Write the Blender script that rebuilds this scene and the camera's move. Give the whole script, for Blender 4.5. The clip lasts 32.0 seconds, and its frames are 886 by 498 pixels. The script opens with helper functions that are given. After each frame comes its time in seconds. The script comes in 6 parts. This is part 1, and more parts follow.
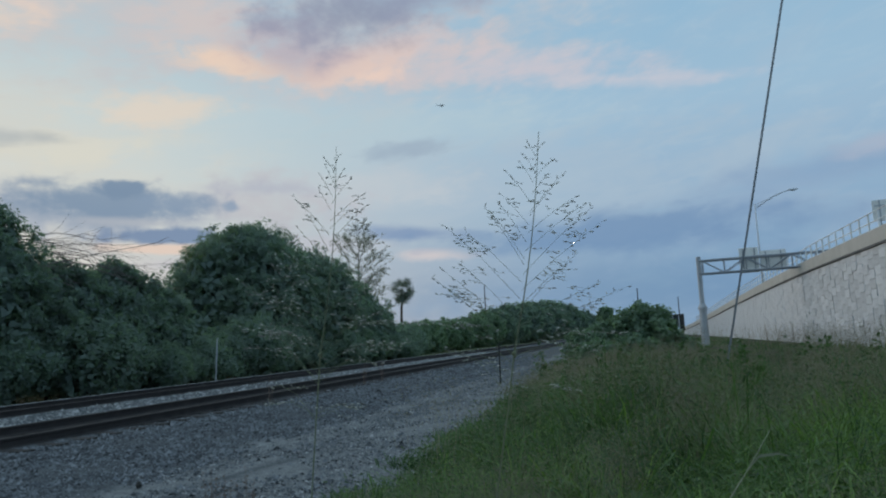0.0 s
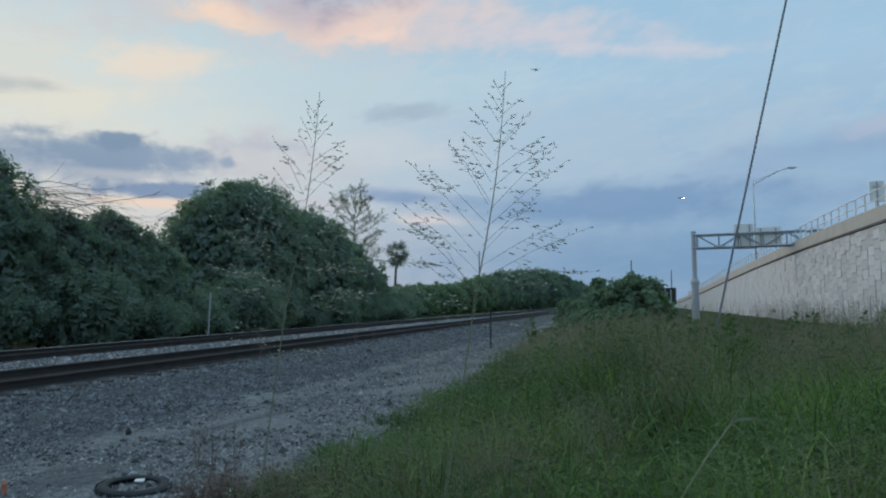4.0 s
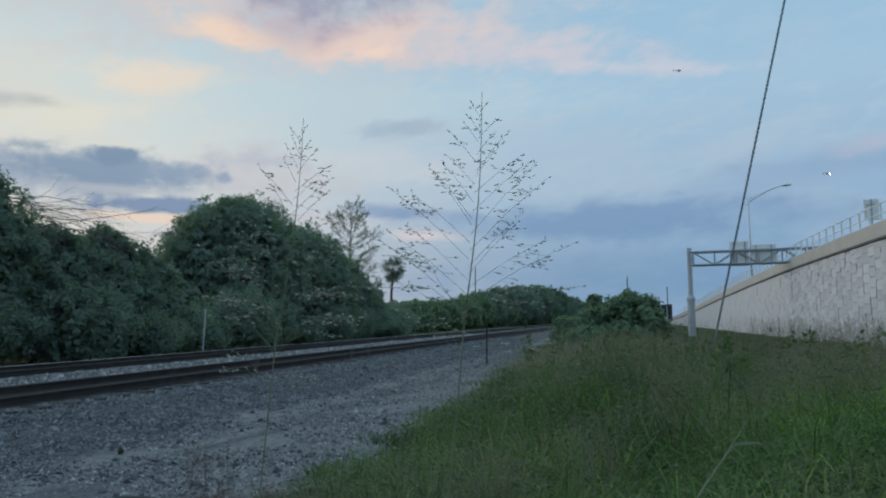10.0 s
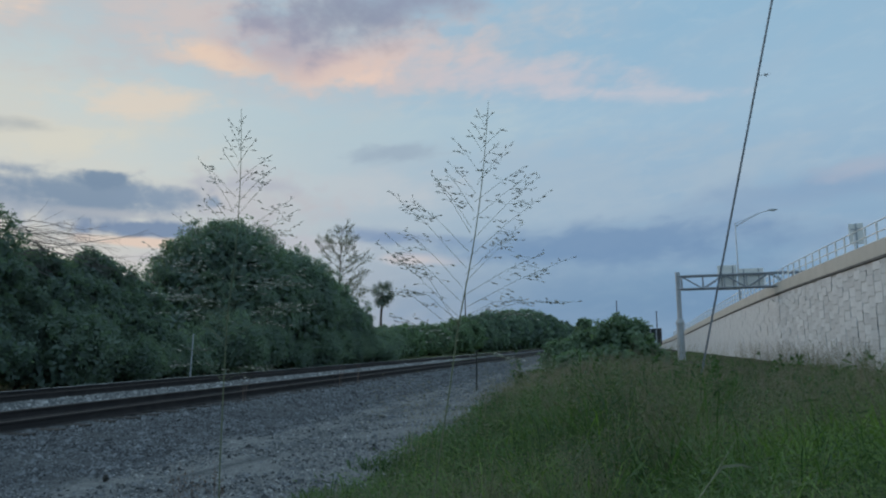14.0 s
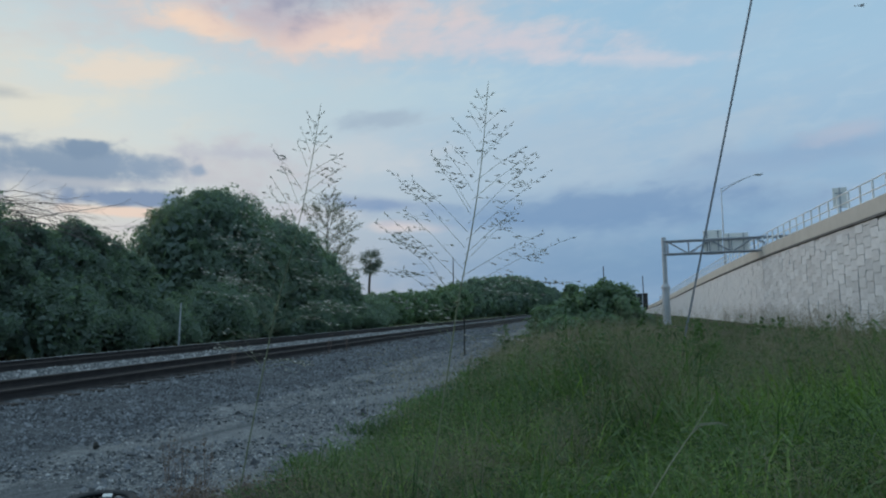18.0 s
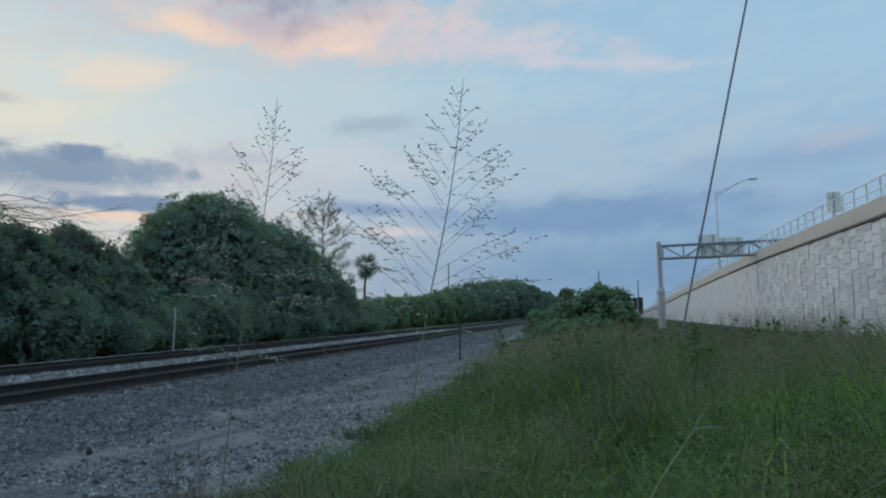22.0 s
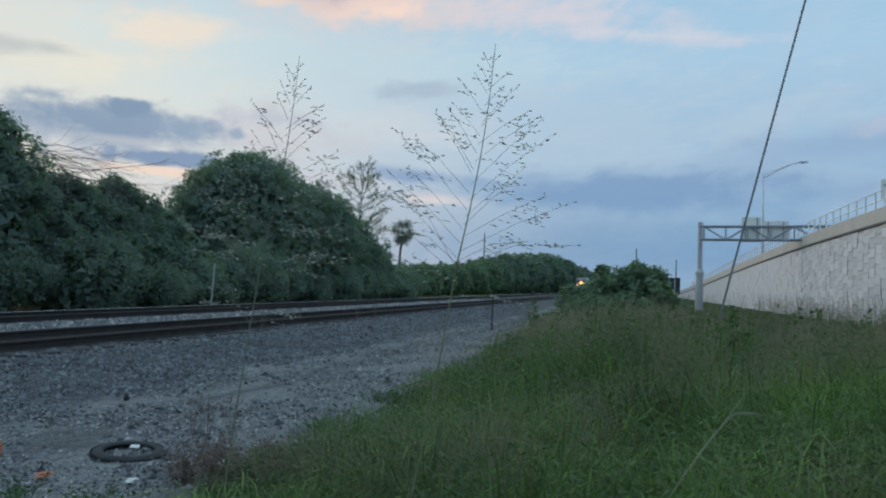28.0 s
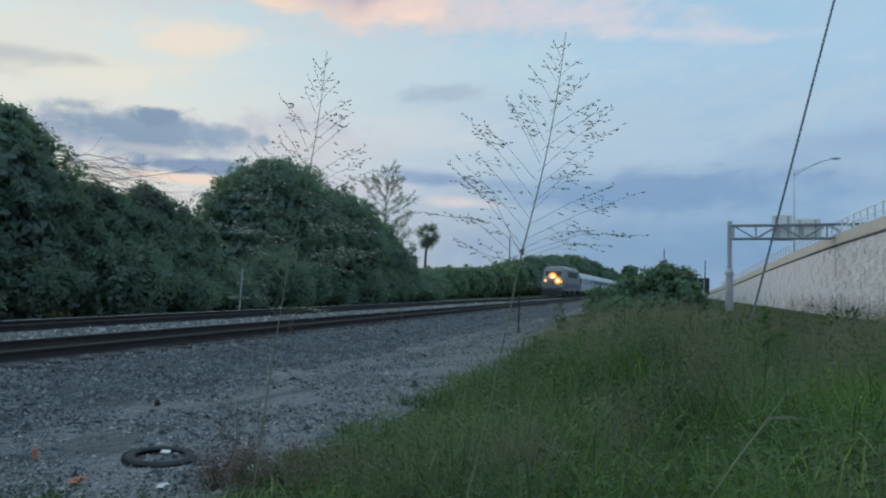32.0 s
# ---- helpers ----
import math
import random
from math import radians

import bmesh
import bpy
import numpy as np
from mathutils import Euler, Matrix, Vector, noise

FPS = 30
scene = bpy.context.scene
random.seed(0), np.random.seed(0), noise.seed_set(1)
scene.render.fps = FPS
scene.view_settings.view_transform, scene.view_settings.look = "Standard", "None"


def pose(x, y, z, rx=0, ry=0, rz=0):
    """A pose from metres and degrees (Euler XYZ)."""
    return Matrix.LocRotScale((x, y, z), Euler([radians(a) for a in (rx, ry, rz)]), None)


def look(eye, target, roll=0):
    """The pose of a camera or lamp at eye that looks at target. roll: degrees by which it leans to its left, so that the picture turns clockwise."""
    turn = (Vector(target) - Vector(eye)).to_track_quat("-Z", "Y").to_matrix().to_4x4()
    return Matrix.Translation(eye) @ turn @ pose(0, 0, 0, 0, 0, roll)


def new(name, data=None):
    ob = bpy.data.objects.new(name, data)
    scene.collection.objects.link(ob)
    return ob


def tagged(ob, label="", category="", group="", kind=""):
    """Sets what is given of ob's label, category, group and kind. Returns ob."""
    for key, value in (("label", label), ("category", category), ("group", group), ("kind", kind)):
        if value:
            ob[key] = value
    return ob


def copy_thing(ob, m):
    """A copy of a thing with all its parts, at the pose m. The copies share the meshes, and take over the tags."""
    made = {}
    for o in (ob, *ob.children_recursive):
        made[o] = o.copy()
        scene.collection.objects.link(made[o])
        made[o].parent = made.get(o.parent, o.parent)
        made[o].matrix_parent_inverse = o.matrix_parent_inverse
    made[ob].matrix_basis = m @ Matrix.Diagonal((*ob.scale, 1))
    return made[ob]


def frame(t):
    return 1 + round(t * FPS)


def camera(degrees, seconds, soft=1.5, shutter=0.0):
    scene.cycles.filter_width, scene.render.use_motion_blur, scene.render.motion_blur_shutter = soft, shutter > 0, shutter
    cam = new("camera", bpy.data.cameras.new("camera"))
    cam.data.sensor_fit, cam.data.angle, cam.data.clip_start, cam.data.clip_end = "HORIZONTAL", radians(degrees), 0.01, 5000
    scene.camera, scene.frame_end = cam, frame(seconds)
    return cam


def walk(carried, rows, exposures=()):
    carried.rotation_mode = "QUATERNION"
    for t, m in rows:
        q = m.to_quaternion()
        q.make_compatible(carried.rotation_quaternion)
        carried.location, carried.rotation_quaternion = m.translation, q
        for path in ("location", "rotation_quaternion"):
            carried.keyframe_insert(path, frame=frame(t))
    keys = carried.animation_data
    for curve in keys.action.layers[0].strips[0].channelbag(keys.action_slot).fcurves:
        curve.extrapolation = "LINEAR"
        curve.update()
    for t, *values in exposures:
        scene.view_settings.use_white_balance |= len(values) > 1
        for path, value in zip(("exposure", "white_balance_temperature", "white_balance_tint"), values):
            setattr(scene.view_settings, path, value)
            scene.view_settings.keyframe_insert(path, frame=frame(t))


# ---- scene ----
cam = camera(66.0, 32.0, soft=2.1)

PATH = [
    (0.0, -0.000, -0.015, 1.604, 97.51, 2.48, 0.33),
    (0.5, 0.000, -0.031, 1.605, 97.19, 2.15, 0.08),
    (1.0, 0.003, -0.028, 1.598, 96.32, 1.45, -1.39),
    (1.5, 0.008, -0.004, 1.589, 95.63, 0.69, -2.91),
    (2.0, 0.013, 0.009, 1.582, 95.05, 0.15, -3.76),
    (2.5, 0.018, 0.003, 1.569, 94.74, 0.18, -3.61),
    (3.0, 0.021, -0.006, 1.559, 94.47, 0.28, -2.76),
    (3.5, 0.019, -0.006, 1.558, 94.47, 0.32, -1.49),
    (4.0, 0.025, -0.014, 1.560, 94.56, 0.29, -0.25),
    (4.5, 0.033, -0.024, 1.560, 94.79, 0.32, 0.67),
    (6.5, 0.005, 0.031, 1.588, 95.56, 0.45, 1.67),
    (7.0, 0.009, 0.030, 1.589, 95.69, 0.10, 1.30),
    (7.5, 0.020, 0.017, 1.589, 95.84, -0.02, 0.95),
    (8.0, 0.021, 0.006, 1.589, 95.96, -0.09, 0.56),
    (8.5, 0.014, 0.005, 1.587, 95.99, 0.04, 0.22),
    (9.0, 0.015, 0.003, 1.588, 95.92, 0.11, -0.06),
    (9.5, 0.019, 0.002, 1.589, 95.88, 0.07, -0.33),
    (10.0, 0.020, 0.006, 1.586, 95.89, 0.14, -0.59),
    (10.5, 0.016, 0.015, 1.584, 95.92, 0.18, -0.85),
    (11.0, 0.022, 0.011, 1.586, 95.67, 0.57, -1.03),
    (11.5, 0.031, -0.008, 1.586, 95.42, 1.05, -0.78),
    (12.0, 0.026, -0.023, 1.584, 95.29, 1.38, 0.13),
    (12.5, 0.007, -0.008, 1.580, 100.04, 2.63, 3.58),
    (13.0, 0.005, -0.018, 1.589, 100.18, 4.32, 7.36),
    (13.5, 0.011, -0.035, 1.591, 99.56, 0.26, 3.62),
    (14.0, 0.023, -0.030, 1.582, 97.92, 0.27, -1.44),
    (14.5, 0.029, -0.033, 1.577, 96.57, 0.17, -2.77),
    (16.5, 0.030, -0.028, 1.567, 95.49, 0.53, -2.79),
    (17.0, 0.038, -0.037, 1.570, 95.28, 0.68, -2.58),
    (17.5, 0.041, -0.039, 1.570, 95.18, 0.75, -2.51),
    (18.0, 0.047, -0.047, 1.571, 95.16, 0.86, -2.40),
    (18.5, 0.052, -0.051, 1.570, 95.15, 0.93, -2.32),
    (19.0, 0.056, -0.054, 1.570, 95.08, 0.92, -2.33),
    (19.5, 0.059, -0.057, 1.570, 95.04, 0.86, -2.47),
    (20.0, 0.058, -0.051, 1.567, 95.05, 0.89, -2.64),
    (20.5, 0.053, -0.039, 1.564, 95.18, 0.99, -2.74),
    (21.0, 0.048, -0.030, 1.564, 95.35, 0.94, -2.78),
    (21.5, 0.044, -0.025, 1.564, 95.50, 0.92, -2.76),
    (22.0, 0.045, -0.029, 1.567, 95.53, 0.94, -2.78),
    (22.5, 0.044, -0.027, 1.567, 95.61, 1.03, -2.95),
    (23.0, 0.045, -0.027, 1.565, 95.75, 0.96, -3.24),
    (23.5, 0.049, -0.037, 1.566, 95.84, 0.81, -3.61),
    (24.0, 0.049, -0.040, 1.567, 95.75, 0.62, -3.84),
    (24.5, 0.048, -0.036, 1.563, 95.69, 0.71, -3.84),
    (25.0, 0.047, -0.030, 1.562, 95.82, 0.83, -3.59),
    (25.5, 0.044, -0.028, 1.565, 96.10, 0.93, -3.23),
    (27.5, 0.054, 0.027, 1.553, 94.00, -0.83, -4.33),
    (28.0, 0.045, 0.042, 1.558, 92.90, -2.15, 0.04),
    (28.5, 0.039, 0.054, 1.562, 93.09, -2.47, 0.76),
    (29.0, 0.041, 0.059, 1.564, 93.34, -2.27, 0.12),
    (29.5, 0.038, 0.068, 1.562, 93.43, -1.90, -0.33),
    (30.0, 0.037, 0.065, 1.564, 93.56, -1.77, -0.39),
    (30.5, 0.042, 0.057, 1.571, 94.45, -1.57, -0.31),
    (31.0, 0.041, 0.064, 1.568, 94.22, -1.67, 0.35),
    (31.5, 0.039, 0.073, 1.561, 93.64, -1.56, 1.22),
    (32.0, 0.039, 0.078, 1.561, 93.08, -1.53, 2.20),
]

walk(cam, [(r[0], pose(*r[1:])) for r in PATH], exposures=[(0.0, -0.1), (1.5, 0.0), (3.5, 0.04), (6.5, 0.0), (11.0, 0.0), (12.0, 0.08), (12.7, -0.16), (13.3, -0.16), (14.3, -0.13), (16.0, 0.0), (26.0, 0.02), (29.0, 0.15), (32.0, 0.11)])

# ---- sky and sun ----
# Directions: azimuth in degrees to the right of +y, elevation above the horizon.


def lin(r, g, b):
    return tuple((c / 255 / 12.92 if c < 10 else ((c / 255 + 0.055) / 1.055) ** 2.4) for c in (r, g, b)) + (1.0,)


class Graph:
    """A small helper to wire shader nodes."""

    def __init__(self, tree):
        self.tree = tree
        tree.nodes.clear()

    def add(self, kind, operation=None):
        node = self.tree.nodes.new(kind)
        if operation:
            node.operation = operation
        return node

    def put(self, socket, value):
        if isinstance(value, bpy.types.NodeSocket):
            self.tree.links.new(value, socket)
        else:
            socket.default_value = value

    def math(self, op, a, b=0.0, c=0.0, clamp=False):
        node = self.add("ShaderNodeMath", op)
        node.use_clamp = clamp
        for socket, value in zip(node.inputs, (a, b, c)):
            self.put(socket, value)
        return node.outputs[0]

    def mix(self, fac, a, b, blend="MIX"):
        node = self.add("ShaderNodeMix")
        node.data_type, node.blend_type = "RGBA", blend
        self.put(node.inputs[0], fac), self.put(node.inputs[6], a), self.put(node.inputs[7], b)
        return node.outputs[2]

    def noise(self, vector, scale, detail=3.0, rough=0.5, warp=0.0):
        node = self.add("ShaderNodeTexNoise")
        if vector is not None:
            self.put(node.inputs["Vector"], vector)
        self.put(node.inputs["Scale"], scale), self.put(node.inputs["Detail"], detail)
        self.put(node.inputs["Roughness"], rough), self.put(node.inputs["Distortion"], warp)
        return node.outputs[0]

    def step(self, value, low, high, out_low=0.0, out_high=1.0):
        node = self.add("ShaderNodeMapRange")
        node.interpolation_type = "SMOOTHSTEP"
        for socket, v in zip(node.inputs, (value, low, high, out_low, out_high)):
            self.put(socket, v)
        return node.outputs[0]

    def ramp(self, value, stops):
        node = self.add("ShaderNodeValToRGB")
        el = node.color_ramp.elements
        while len(el) < len(stops):
            el.new(0.5)
        for e, (p, c) in zip(el, stops):
            e.position, e.color = p, c
        self.put(node.inputs[0], value)
        return node.outputs[0]

    def combine(self, x, y, z):
        node = self.add("ShaderNodeCombineXYZ")
        for socket, v in zip(node.inputs, (x, y, z)):
            self.put(socket, v)
        return node.outputs[0]


world = bpy.data.worlds.new("dusk_sky")
scene.world = world
world.use_nodes = True
g = Graph(world.node_tree)
way = g.add("ShaderNodeTexCoord").outputs["Generated"]
unit = g.add("ShaderNodeVectorMath", "NORMALIZE")
g.put(unit.inputs[0], way)
sep = g.add("ShaderNodeSeparateXYZ")
g.put(sep.inputs[0], unit.outputs[0])
az = g.math("MULTIPLY", g.math("ARCTAN2", sep.outputs[0], sep.outputs[1]), 57.2958)
el = g.math("MULTIPLY", g.math("ARCSINE", sep.outputs[2]), 57.2958)

# clear sky: warm towards the sunset on the left, blue on the right; unseen overhead part brightened to light the ground
up = g.math("DIVIDE", el, 90.0, clamp=True)
warm = g.ramp(up, [(0.0, lin(190, 188, 196)), (0.06, lin(204, 198, 200)), (0.13, lin(215, 214, 209)), (0.21, lin(202, 211, 213)), (0.33, lin(170, 192, 210)), (0.5, lin(186, 210, 226)), (1.0, lin(196, 222, 240))])
cool = g.ramp(up, [(0.0, lin(118, 152, 187)), (0.06, lin(124, 157, 193)), (0.13, lin(152, 179, 207)), (0.2, lin(161, 190, 215)), (0.28, lin(152, 187, 215)), (0.5, lin(178, 208, 228)), (1.0, lin(196, 222, 240))])
side = g.step(g.math("ABSOLUTE", g.math("ADD", az, 52.0)), 14.0, 74.0)
color = g.mix(side, warm, cool)
nishita = g.add("ShaderNodeTexSky")
nishita.sky_type, nishita.sun_disc = "NISHITA", False
nishita.sun_elevation, nishita.sun_rotation = radians(3.0), radians(-52.0)
haze = g.mix(1.0, nishita.outputs[0], (0.02, 0.02, 0.02, 1.0), "MULTIPLY")
color = g.mix(1.0, color, haze, "ADD")

# cloud textures: streaks drawn out along the horizon, and rounder billows
slant = g.math("ADD", el, g.math("MULTIPLY", az, -0.12))
wisp = g.noise(g.combine(g.math("MULTIPLY", az, 0.05), g.math("MULTIPLY", slant, 0.15), 3.1), 2.0, 5.0, 0.52, 0.5)
fine = g.noise(g.combine(g.math("MULTIPLY", az, 0.14), g.math("MULTIPLY", slant, 0.36), 5.2), 2.4, 6.0, 0.6, 0.4)
bulge = g.noise(g.combine(g.math("MULTIPLY", az, 0.13), g.math("MULTIPLY", el, 0.2), 8.4), 2.2, 2.5, 0.5, 0.2)
puff = g.noise(g.combine(g.math("MULTIPLY", az, 0.3), g.math("MULTIPLY", el, 0.42), 2.7), 2.4, 5.0, 0.55, 0.2)


def frayed(parts):
    total = 0.0
    for texture, weight in parts:
        total = g.math("ADD", total, g.math("MULTIPLY", g.math("SUBTRACT", texture, 0.5), weight))
    return total


STREAK = frayed(((wisp, 1.4), (fine, 1.1), (bulge, 1.2)))
BILLOW = frayed(((bulge, 1.7), (puff, 1.1), (fine, 0.4)))

thin = g.step(wisp, 0.42, 0.72)
color = g.mix(g.math("MULTIPLY", thin, 0.36), color, g.mix(side, lin(218, 210, 206), lin(178, 194, 213)))
color = g.mix(g.step(fine, 0.44, 0.8, 0.0, 0.26), color, g.mix(side, lin(228, 220, 212), lin(192, 208, 222)))


def cloud(color, fray, a0, e0, ra, re, tilt, tint, most, ragged, soft=0.9):
    """A cloud of the given size in degrees round a direction, with a frayed edge."""
    ca, sa = math.cos(radians(tilt)), math.sin(radians(tilt))
    da, de = g.math("SUBTRACT", az, a0), g.math("SUBTRACT", el, e0)
    x = g.math("DIVIDE", g.math("ADD", g.math("MULTIPLY", da, ca), g.math("MULTIPLY", de, sa)), ra)
    y = g.math("DIVIDE", g.math("SUBTRACT", g.math("MULTIPLY", de, ca), g.math("MULTIPLY", da, sa)), re)
    inside = g.math("SUBTRACT", 1.0, g.math("SQRT", g.math("ADD", g.math("MULTIPLY", x, x), g.math("MULTIPLY", y, y))))
    edge = g.math("ADD", inside, g.math("MULTIPLY", fray, 1.6 * ragged))
    return g.mix(g.step(edge, 0.0, soft, 0.0, most), color, lin(*tint))


for row in (
    # broad veils
    (STREAK, -33.0, 15.2, 24.0, 5.0, 0, (219, 216, 210), 0.75, 0.5),
    (STREAK, -30.0, 25.0, 20.0, 6.0, 0, (206, 202, 205), 0.7, 0.6),
    (STREAK, -10.0, 24.6, 26.0, 7.0, -2, (204, 200, 206), 0.75, 0.5),
    (STREAK, -3.0, 17.6, 22.0, 3.2, 2, (190, 207, 217), 0.55, 0.5),
    (STREAK, 12.0, 12.6, 34.0, 5.0, 0, (176, 193, 211), 0.65, 0.6),
    (STREAK, -6.0, 13.0, 12.0, 2.4, 0, (206, 208, 214), 0.6, 0.6),
    # the sunlit cloud overhead: warm rims, grey-violet heart, a tail to one side
    (STREAK, -35.0, 25.2, 10.0, 3.6, 10, (236, 212, 202), 0.85, 0.6),
    (STREAK, -37.0, 23.6, 7.0, 1.6, 6, (246, 218, 198), 0.7, 0.5),
    (STREAK, -20.0, 25.2, 8.0, 4.2, 0, (218, 203, 202), 0.8, 0.5),
    (STREAK, -1.5, 23.6, 9.0, 3.6, 4, (222, 203, 204), 0.85, 0.5),
    (STREAK, 9.5, 21.6, 13.0, 2.2, -4, (212, 203, 212), 0.85, 0.5),
    (STREAK, 17.0, 20.0, 12.0, 1.0, -6, (212, 206, 216), 0.7, 0.5),
    (BILLOW, -7.5, 22.2, 8.0, 2.2, 9, (236, 206, 196), 0.85, 0.45),
    (STREAK, -17.6, 22.6, 6.5, 1.5, -6, (246, 214, 194), 0.85, 0.6),
    (STREAK, -13.0, 24.2, 7.0, 3.0, -8, (196, 180, 190), 0.75, 0.5),
    (BILLOW, -7.0, 26.8, 11.0, 3.8, 6, (152, 158, 180), 0.95, 0.5, 1.2),
    (BILLOW, -12.5, 25.4, 6.0, 2.2, -6, (160, 160, 182), 0.7, 0.5, 1.0),
    (STREAK, -1.0, 28.4, 10.0, 3.0, 4, (150, 158, 184), 0.8, 0.5, 1.0),
    (BILLOW, -5.5, 21.8, 4.0, 0.9, 10, (250, 216, 200), 0.55, 0.5),
    # pale wisps over the sunset
    (STREAK, -23.5, 18.4, 7.5, 1.9, 8, (236, 218, 203), 0.8, 0.6),
    (STREAK, -29.0, 15.0, 9.0, 1.9, 4, (230, 222, 208), 0.65, 0.6),
    (STREAK, -35.5, 15.4, 8.0, 0.9, 3, (182, 186, 190), 0.75, 0.5),
    (STREAK, -39.0, 14.0, 6.0, 0.8, 2, (198, 198, 198), 0.6, 0.5),
    (STREAK, -2.5, 16.0, 7.5, 1.1, 9, (164, 179, 198), 0.75, 0.7),
    # the bank low over the trees
    (BILLOW, -29.0, 10.2, 18.0, 3.0, 0, (160, 170, 190), 0.8, 0.5),
    (BILLOW, -15.0, 11.6, 10.0, 3.4, 0, (200, 195, 202), 0.75, 0.5),
    (BILLOW, -14.0, 12.8, 7.0, 0.9, 0, (186, 188, 202), 0.7, 0.5),
    (BILLOW, -26.4, 11.3, 8.0, 2.1, 0, (136, 154, 178), 0.95, 0.35, 0.6),
    (BILLOW, -25.6, 12.4, 2.5, 1.0, 0, (130, 149, 174), 0.95, 0.45, 0.5),
    (BILLOW, -21.4, 11.4, 4.5, 1.5, 0, (142, 159, 183), 0.9, 0.4, 0.7),
    (BILLOW, -17.4, 11.3, 0.9, 0.6, 0, (150, 165, 188), 0.9, 0.6, 0.7),
    (STREAK, -25.0, 9.9, 9.0, 0.6, 0, (184, 186, 196), 0.75, 0.4),
    (BILLOW, -22.0, 8.9, 6.0, 1.0, 2, (128, 147, 178), 0.95, 0.35, 0.5),
    (STREAK, -22.5, 7.9, 6.0, 0.6, 0, (236, 210, 196), 0.95, 0.35, 0.6),
    (STREAK, -20.0, 6.7, 6.0, 0.6, 0, (206, 200, 206), 0.8, 0.4),
    (STREAK, -10.0, 8.2, 7.0, 1.0, -3, (200, 196, 206), 0.65, 0.5),
    (STREAK, -2.5, 8.9, 7.0, 0.9, -3, (134, 155, 190), 0.85, 0.4),
    (STREAK, -1.0, 7.0, 5.0, 0.8, -2, (218, 206, 208), 0.85, 0.5),
    (STREAK, 15.0, 7.9, 20.0, 2.4, 0, (120, 150, 188), 0.85, 0.5),
    (STREAK, 31.0, 11.3, 15.0, 2.0, 4, (134, 162, 197), 0.6, 0.5),
    (STREAK, 34.0, 12.4, 5.0, 1.0, 5, (184, 188, 206), 0.6, 0.5),
    (STREAK, 20.0, 3.0, 36.0, 3.6, 0, (118, 150, 187), 0.6, 0.4),
):
    color = cloud(color, *row)
below = g.step(el, -4.0, 0.0)
color = g.mix(below, lin(70, 80, 78), color)
color = g.mix(1.0, color, (0.955, 1.0, 0.99, 1.0), "MULTIPLY")
back = g.add("ShaderNodeBackground")
g.put(back.inputs[0], color), g.put(back.inputs[1], 1.0)
g.put(g.add("ShaderNodeOutputWorld").inputs[0], back.outputs[0])

sun_data = bpy.data.lights.new("sun", "SUN")
sun_data.energy, sun_data.angle, sun_data.color = 0.5, radians(25.0), (1.0, 0.9, 0.8)
sun = new("sun", sun_data)
sun.matrix_world = look((-52 * 0.788, 52 * 0.616, 9.0), (0, 0, 0))

# ---- materials ----
MATS = {}


def surface(name, colors, rough=0.8, scale=6.0, fine=40.0, bump=0.15, metal=0.0, island=0.0, object_vary=0.0, shine=0.3):
    """A worn surface: a ramp of colours over two sizes of noise, with relief; island and object_vary change its value from piece to piece."""
    if name in MATS:
        return MATS[name]
    m = bpy.data.materials.new(name)
    m.use_nodes = True
    q = Graph(m.node_tree)
    where = q.add("ShaderNodeTexCoord").outputs["Object"]
    big, small = q.noise(where, scale, 4.0, 0.55), q.noise(where, fine, 4.0, 0.6)
    value = q.math("ADD", q.math("MULTIPLY", big, 0.6), q.math("MULTIPLY", small, 0.4))
    n = len(colors)
    c = q.ramp(value, [(0.32 + 0.36 * i / max(1, n - 1), (*rgb, 1.0)) for i, rgb in enumerate(colors)])
    if island:
        r = q.add("ShaderNodeNewGeometry").outputs["Random Per Island"]
        c = q.mix(1.0, c, q.ramp(r, [(0.0, (1 - island,) * 3 + (1,)), (1.0, (1 + island,) * 3 + (1,))]), "MULTIPLY")
    if object_vary:
        r = q.add("ShaderNodeObjectInfo").outputs["Random"]
        c = q.mix(1.0, c, q.ramp(r, [(0.0, (1 - object_vary,) * 3 + (1,)), (1.0, (1 + object_vary,) * 3 + (1,))]), "MULTIPLY")
    p = q.add("ShaderNodeBsdfPrincipled")
    q.put(p.inputs["Base Color"], c)
    q.put(p.inputs["Roughness"], q.math("ADD", rough - 0.08, q.math("MULTIPLY", small, 0.16)))
    q.put(p.inputs["Metallic"], metal)
    q.put(p.inputs["Specular IOR Level"], shine)
    if bump:
        b = q.add("ShaderNodeBump")
        q.put(b.inputs["Strength"], bump), q.put(b.inputs["Distance"], 0.02), q.put(b.inputs["Height"], value)
        q.put(p.inputs["Normal"], b.outputs[0])
    q.put(q.add("ShaderNodeOutputMaterial").inputs[0], p.outputs[0])
    MATS[name] = m
    return m


def glow(name, rgb, strength):
    m = bpy.data.materials.new(name)
    m.use_nodes = True
    q = Graph(m.node_tree)
    e = q.add("ShaderNodeEmission")
    q.put(e.inputs[0], (*rgb, 1.0)), q.put(e.inputs[1], strength)
    q.put(q.add("ShaderNodeOutputMaterial").inputs[0], e.outputs[0])
    return m


